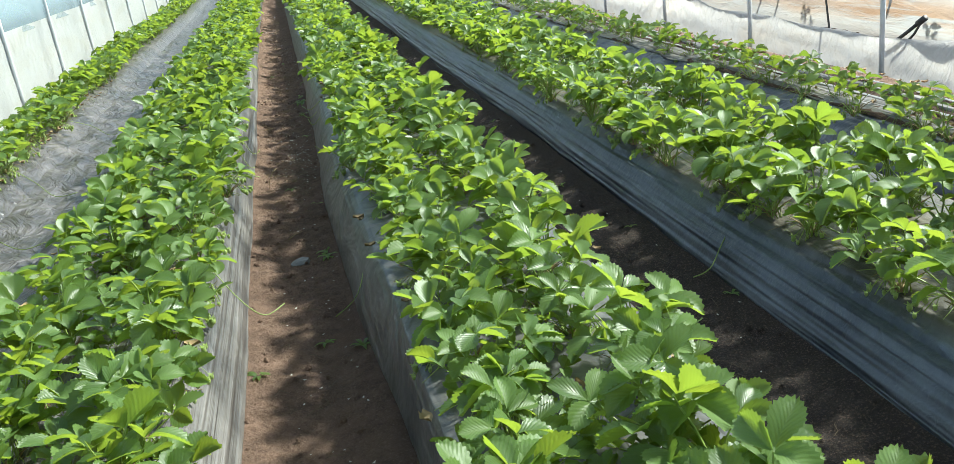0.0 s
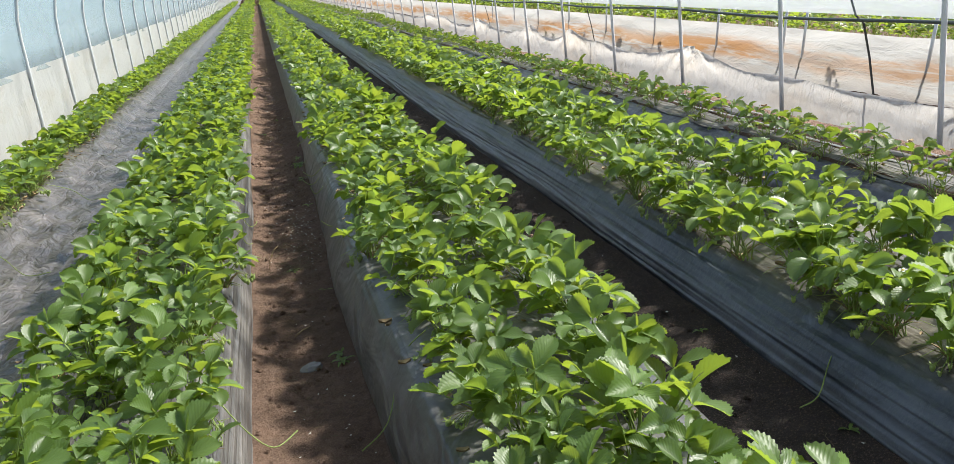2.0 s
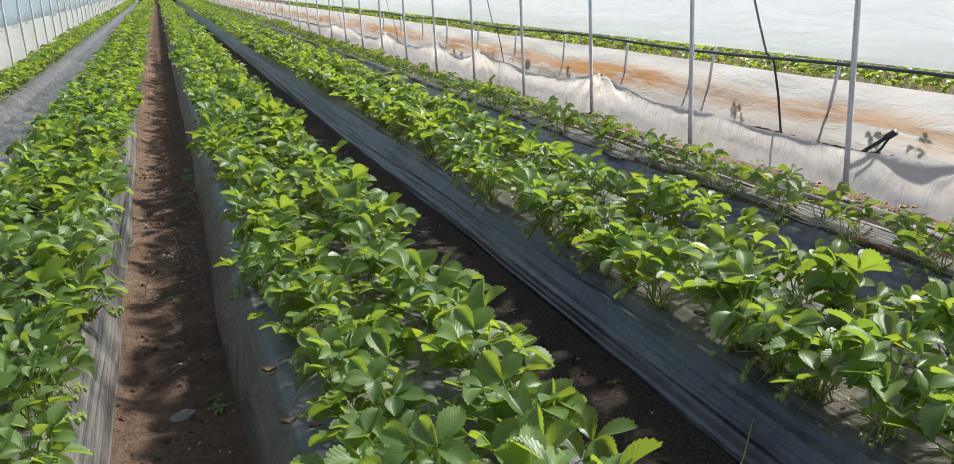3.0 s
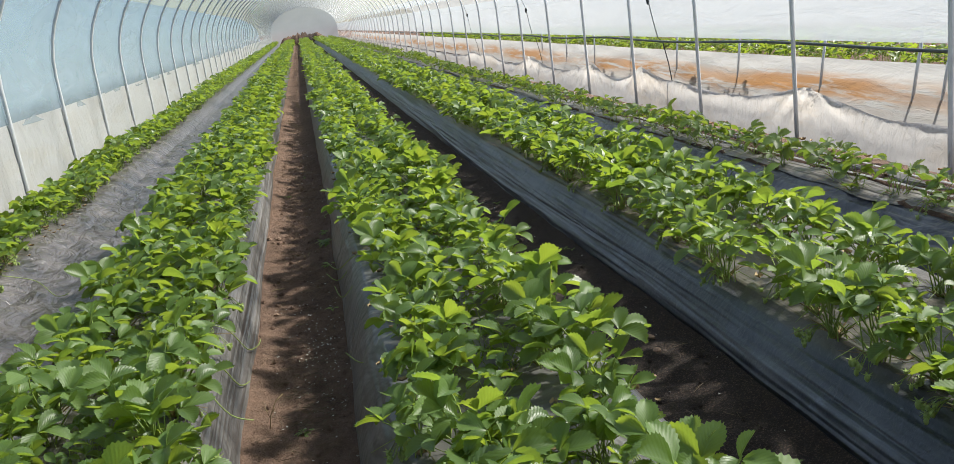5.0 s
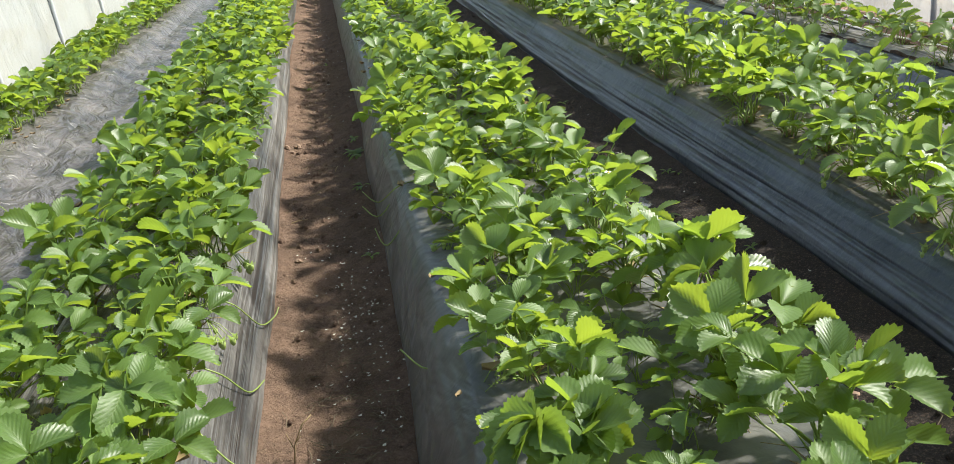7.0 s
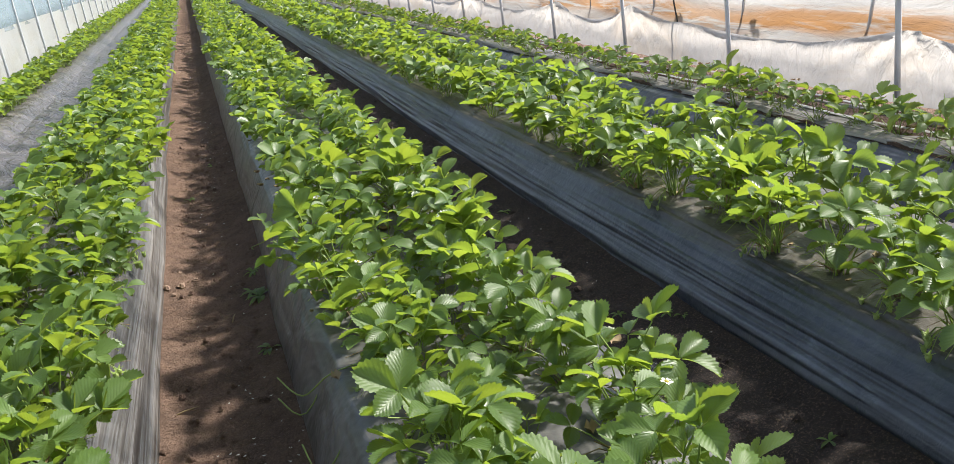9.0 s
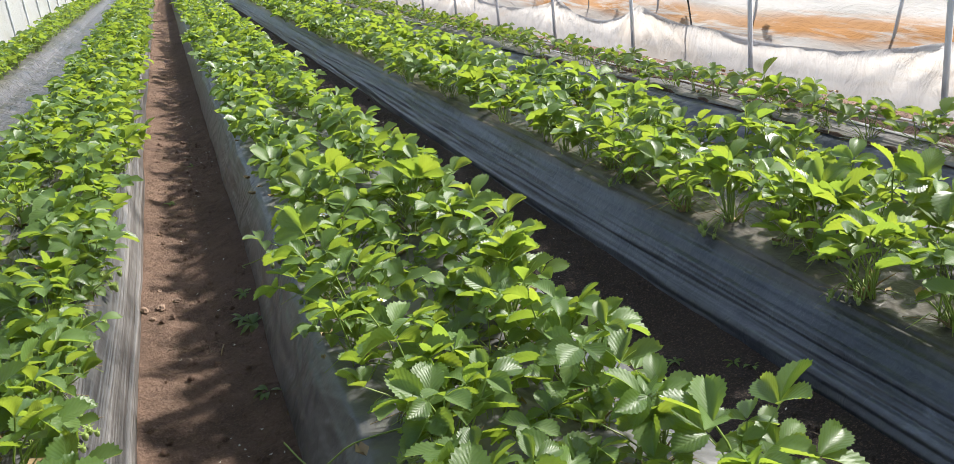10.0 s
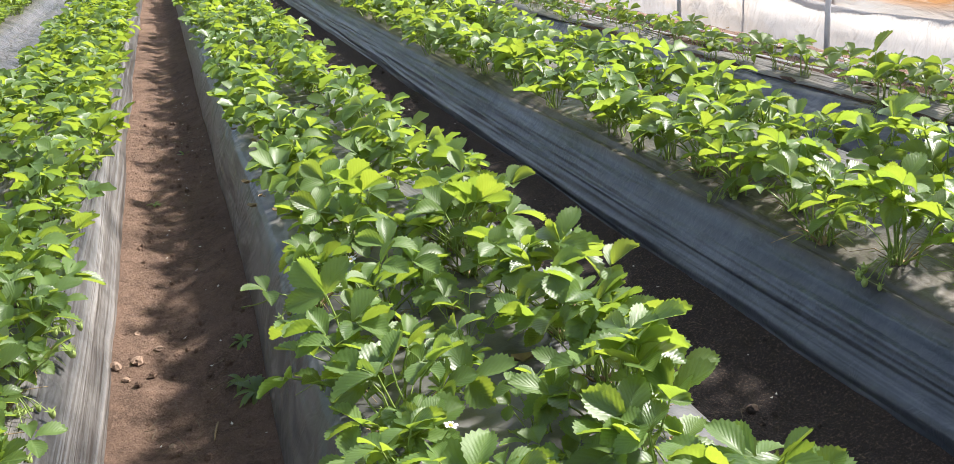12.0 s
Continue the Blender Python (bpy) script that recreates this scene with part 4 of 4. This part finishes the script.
for x, y, n, s in ((-0.25, 2.82, 9, 0.045), (0.03, 3.80, 8, 0.05), (0.09, 2.85, 7, 0.045), (1.29, 2.65, 6, 0.035), (1.28, 6.46, 7, 0.035), (1.25, 6.5, 6, 0.03), (1.08, 6.06, 8, 0.05),
                   (1.13, 6.6, 6, 0.03), (0.05, 7.82, 8, 0.045), (-0.05, 10.2, 7, 0.05), (-0.2, 9.4, 6, 0.04), (1.2, 4.2, 5, 0.03), (-0.03, 3.0, 6, 0.04), (1.05, 7.2, 7, 0.04), (1.2, 7.9, 6, 0.035), (1.15, 5.2, 6, 0.035), (1.22, 5.7, 5, 0.03), (1.1, 8.8, 7, 0.04), (1.24, 3.4, 6, 0.03), (0.04, 6.2, 7, 0.04), (0.05, 7.0, 8, 0.05), (0.03, 4.6, 6, 0.035), (-0.169, 7.772, 6, 0.025), (0.056, 7.517, 14, 0.06), (0.03, 7.6, 10, 0.05), (0.026, 3.906, 9, 0.05), (-0.1, 5.0, 9, 0.04)):
    weed(x, y, n, s, "small green weed sprouting from the soil")

for x, y, n, sz in ((2.98, 5.5, 8, 0.07), (3.05, 5.8, 7, 0.06), (2.95, 6.1, 6, 0.05), (3.1, 5.2, 6, 0.05), (3.0, 7.2, 6, 0.05)):
    weed(x, y, n, sz, "leafy weed growing on the outer bed's soil").location.z = 0.15
# clods, a bare twig and a bit of dry stick in the first furrow
for k, (x, y, a) in enumerate(((-0.241, 7.856, 0.017), (-0.297, 7.822, 0.015), (-0.27, 7.75, 0.010), (-0.19, 7.94, 0.012), (-0.25, 8.05, 0.011), (-0.16, 7.4, 0.009), (-0.22, 6.3, 0.011), (-0.12, 4.62, 0.010), (1.16, 5.05, 0.014), (1.08, 4.9, 0.012), (1.2, 5.2, 0.012), (1.12, 6.9, 0.012))):
    v, f = ball(1.0, 8, 5)
    pts = [Vector(q) * (1 + 0.4 * noise.noise(Vector(q) * 1.6 + Vector((k * 3.1, 0, 0)))) for q in v]
    clod_ob = tagged(new("soil_clod", mesh_of("soil_clod", [(q.x * a, q.y * a * 1.3, q.z * a * 0.75) for q in pts], f, CLOD, smooth=False)), "crumbly clod of dried brown soil in the furrow", "soil clod", "clods in the furrows")
    clod_ob.matrix_world = pose(x, y, floor_z(x, y) + a * 0.35, 0, 0, 40 * k)
twig = tagged(new("dead_twig"), "bare dead twig standing in the furrow soil", "twig")
twig.matrix_world = pose(-0.216, 5.076, floor_z(-0.216, 5.076))
child("stem", bar("stem", [(0, 0, -0.01), (0.01, 0.01, 0.04), (0.035, 0.02, 0.085), (0.06, 0.03, 0.10)], 0.0018, DRY, 5), twig)
child("branch", bar("branch", [(0.008, 0.008, 0.03), (-0.005, 0.02, 0.07)], 0.0012, DRY, 5), twig)
child("branch", bar("branch", [(0.012, 0.012, 0.045), (0.03, -0.005, 0.07)], 0.0012, DRY, 5), twig)
for x, y, w, ln in ((-0.234, 6.741, 0.3, 0.045), (-0.056, 7.416, 1.4, 0.04), (-0.098, 4.166, 0.9, 0.05)):
    d = Vector((math.cos(w), math.sin(w), 0)) * ln
    o = Vector((x, y, floor_z(x, y) + 0.008))
    tagged(new("dry_stick", bar("dry_stick", [o - d, o + Vector((0, 0, 0.004)), o + d], 0.0024, DRY, 5)), "short dry stick lying on the soil", "stick", "sticks in the furrow")

# runners trailing over the film


def runner(points, label="thin yellow-green runner trailing over the mulch film"):
    pts = [Vector(q) for q in points]
    path = []
    for k in range(len(pts) - 1):
        a, b, c, d = pts[max(k - 1, 0)], pts[k], pts[k + 1], pts[min(k + 2, len(pts) - 1)]
        for s in np.linspace(0, 1, 6)[:-1]:
            path.append(0.5 * ((2 * b) + (c - a) * s + (2 * a - 5 * b + 4 * c - d) * s * s + (3 * b - a - 3 * c + d) * s ** 3))
    path.append(pts[-1])
    return tagged(new("runner", bar("runner", path, 0.0021, STALK, 5)), label, "runner", "strawberry runners")


runner([(1.56, 3.02, 0.20), (1.50, 2.95, 0.165), (1.36, 2.84, 0.08), (1.27, 2.76, 0.03), (1.2, 2.74, 0.02)])
runner([(1.60, 5.47, 0.20), (1.53, 5.45, 0.175), (1.46, 5.53, 0.14), (1.45, 5.72, 0.135)])
runner([(0.30, 6.22, 0.22), (0.18, 6.26, 0.19), (0.10, 6.30, 0.13), (0.05, 6.42, 0.14)])
runner([(0.32, 6.0, 0.22), (0.2, 6.02, 0.17), (0.1, 5.98, 0.09), (0.07, 6.1, 0.11)])
runner([(0.30, 5.05, 0.23), (0.207, 5.06, 0.19), (0.13, 5.12, 0.11), (0.075, 5.22, 0.12)])
runner([(-0.40, 5.55, 0.21), (-0.345, 5.57, 0.165), (-0.305, 5.66, 0.05), (-0.275, 5.76, 0.02), (-0.262, 5.80, 0.03)])
runner([(-0.40, 5.18, 0.21), (-0.345, 5.19, 0.165), (-0.31, 5.27, 0.06), (-0.287, 5.387, 0.02)])
runner([(0.30, 6.5, 0.24), (0.22, 6.44, 0.17), (0.10, 6.30, 0.08), (0.04, 6.40, 0.09)])
runner([(0.32, 7.60, 0.24), (0.22, 7.62, 0.20), (0.13, 7.70, 0.13), (0.07, 7.81, 0.08), (0.075, 7.84, 0.06)])
runner([(0.28, 3.3, 0.23), (0.19, 3.25, 0.18), (0.11, 3.1, 0.06), (0.02, 3.05, 0.012)])
runner([(-0.36, 3.2, 0.21), (-0.29, 3.16, 0.1), (-0.22, 3.15, 0.03), (-0.15, 3.22, 0.03)])
runner([(-0.36, 4.9, 0.21), (-0.3, 4.88, 0.12), (-0.24, 4.9, 0.08)])
runner([(-1.62, 5.6, 0.2), (-1.5, 5.5, 0.13), (-1.38, 5.35, 0.07), (-1.25, 5.3, 0.08)])
runner([(-1.62, 4.6, 0.2), (-1.5, 4.55, 0.13), (-1.35, 4.45, 0.06), (-1.22, 4.42, 0.08)])
runner([(-1.62, 7.1, 0.2), (-1.5, 7.2, 0.12), (-1.36, 7.0, 0.07), (-1.28, 6.95, 0.08)])

# withered leaves and crumbs lying on the beds among the plants
lv, lf = [], []
for x0, x1, z in ((-1.0, -0.36, 0.205), (0.17, 0.86, 0.205), (1.5, 2.05, 0.185), (2.56, 3.05, 0.16), (-1.98, -1.6, 0.185)):
    for _ in range(190):
        x, y = r.uniform(x0, x1), 0.9 + 9.0 * r.random()
        s, w = r.uniform(0.008, 0.024), r.uniform(0, 6.28)
        n = len(lv)
        for i in range(3):
            for j in (-1, 0, 1):
                a, b = (i - 1) * s, j * s * (0.7 if i == 1 else 0.25)
                lv.append((x + a * math.cos(w) - b * math.sin(w), y + a * math.sin(w) + b * math.cos(w), z + 0.012 + 0.5 * s * abs(j) + 0.3 * s * (i - 1) ** 2))
        lf += [tuple(k + n for k in q) for q in grid(3, 3).tolist()]
tagged(new("withered_leaves", mesh_of("withered_leaves", lv, lf, DRY)), "withered brown leaf scraps on the mulch film", "dead leaves", kind="stuff")

# flat drip tape and torn strips lying along the outer bed
m = Nodes("drip_tape")
TAPE = m.done(m.bsdf(m.mix(m.noise(m.coord(), 8.0, 6.0), (0.30, 0.28, 0.26), (0.62, 0.60, 0.57)), 0.4))
for k, (x, w) in enumerate(((2.70, 0.010), (2.88, 0.008))):
    def tape_row(y, x=x, w=w, k=k):
        c = x + 0.05 * ripple(y * 0.6, k * 9.0) + 0.02 * ripple(y * 2.1, k * 5.0)
        z = 0.178 + 0.008 * ripple(y * 1.7, k * 3.0)
        return [(c - w, z), (c - w * 0.3, z + 0.004), (c + w * 0.3, z + 0.004), (c + w, z)]
    tagged(new("drip_tape", sheet_along("drip_tape", steps_along(START, 40.0, 0.12, 0.6, 14.0), tape_row, TAPE)), "pale flat drip tape running along the bed", "drip tape", "drip tapes")
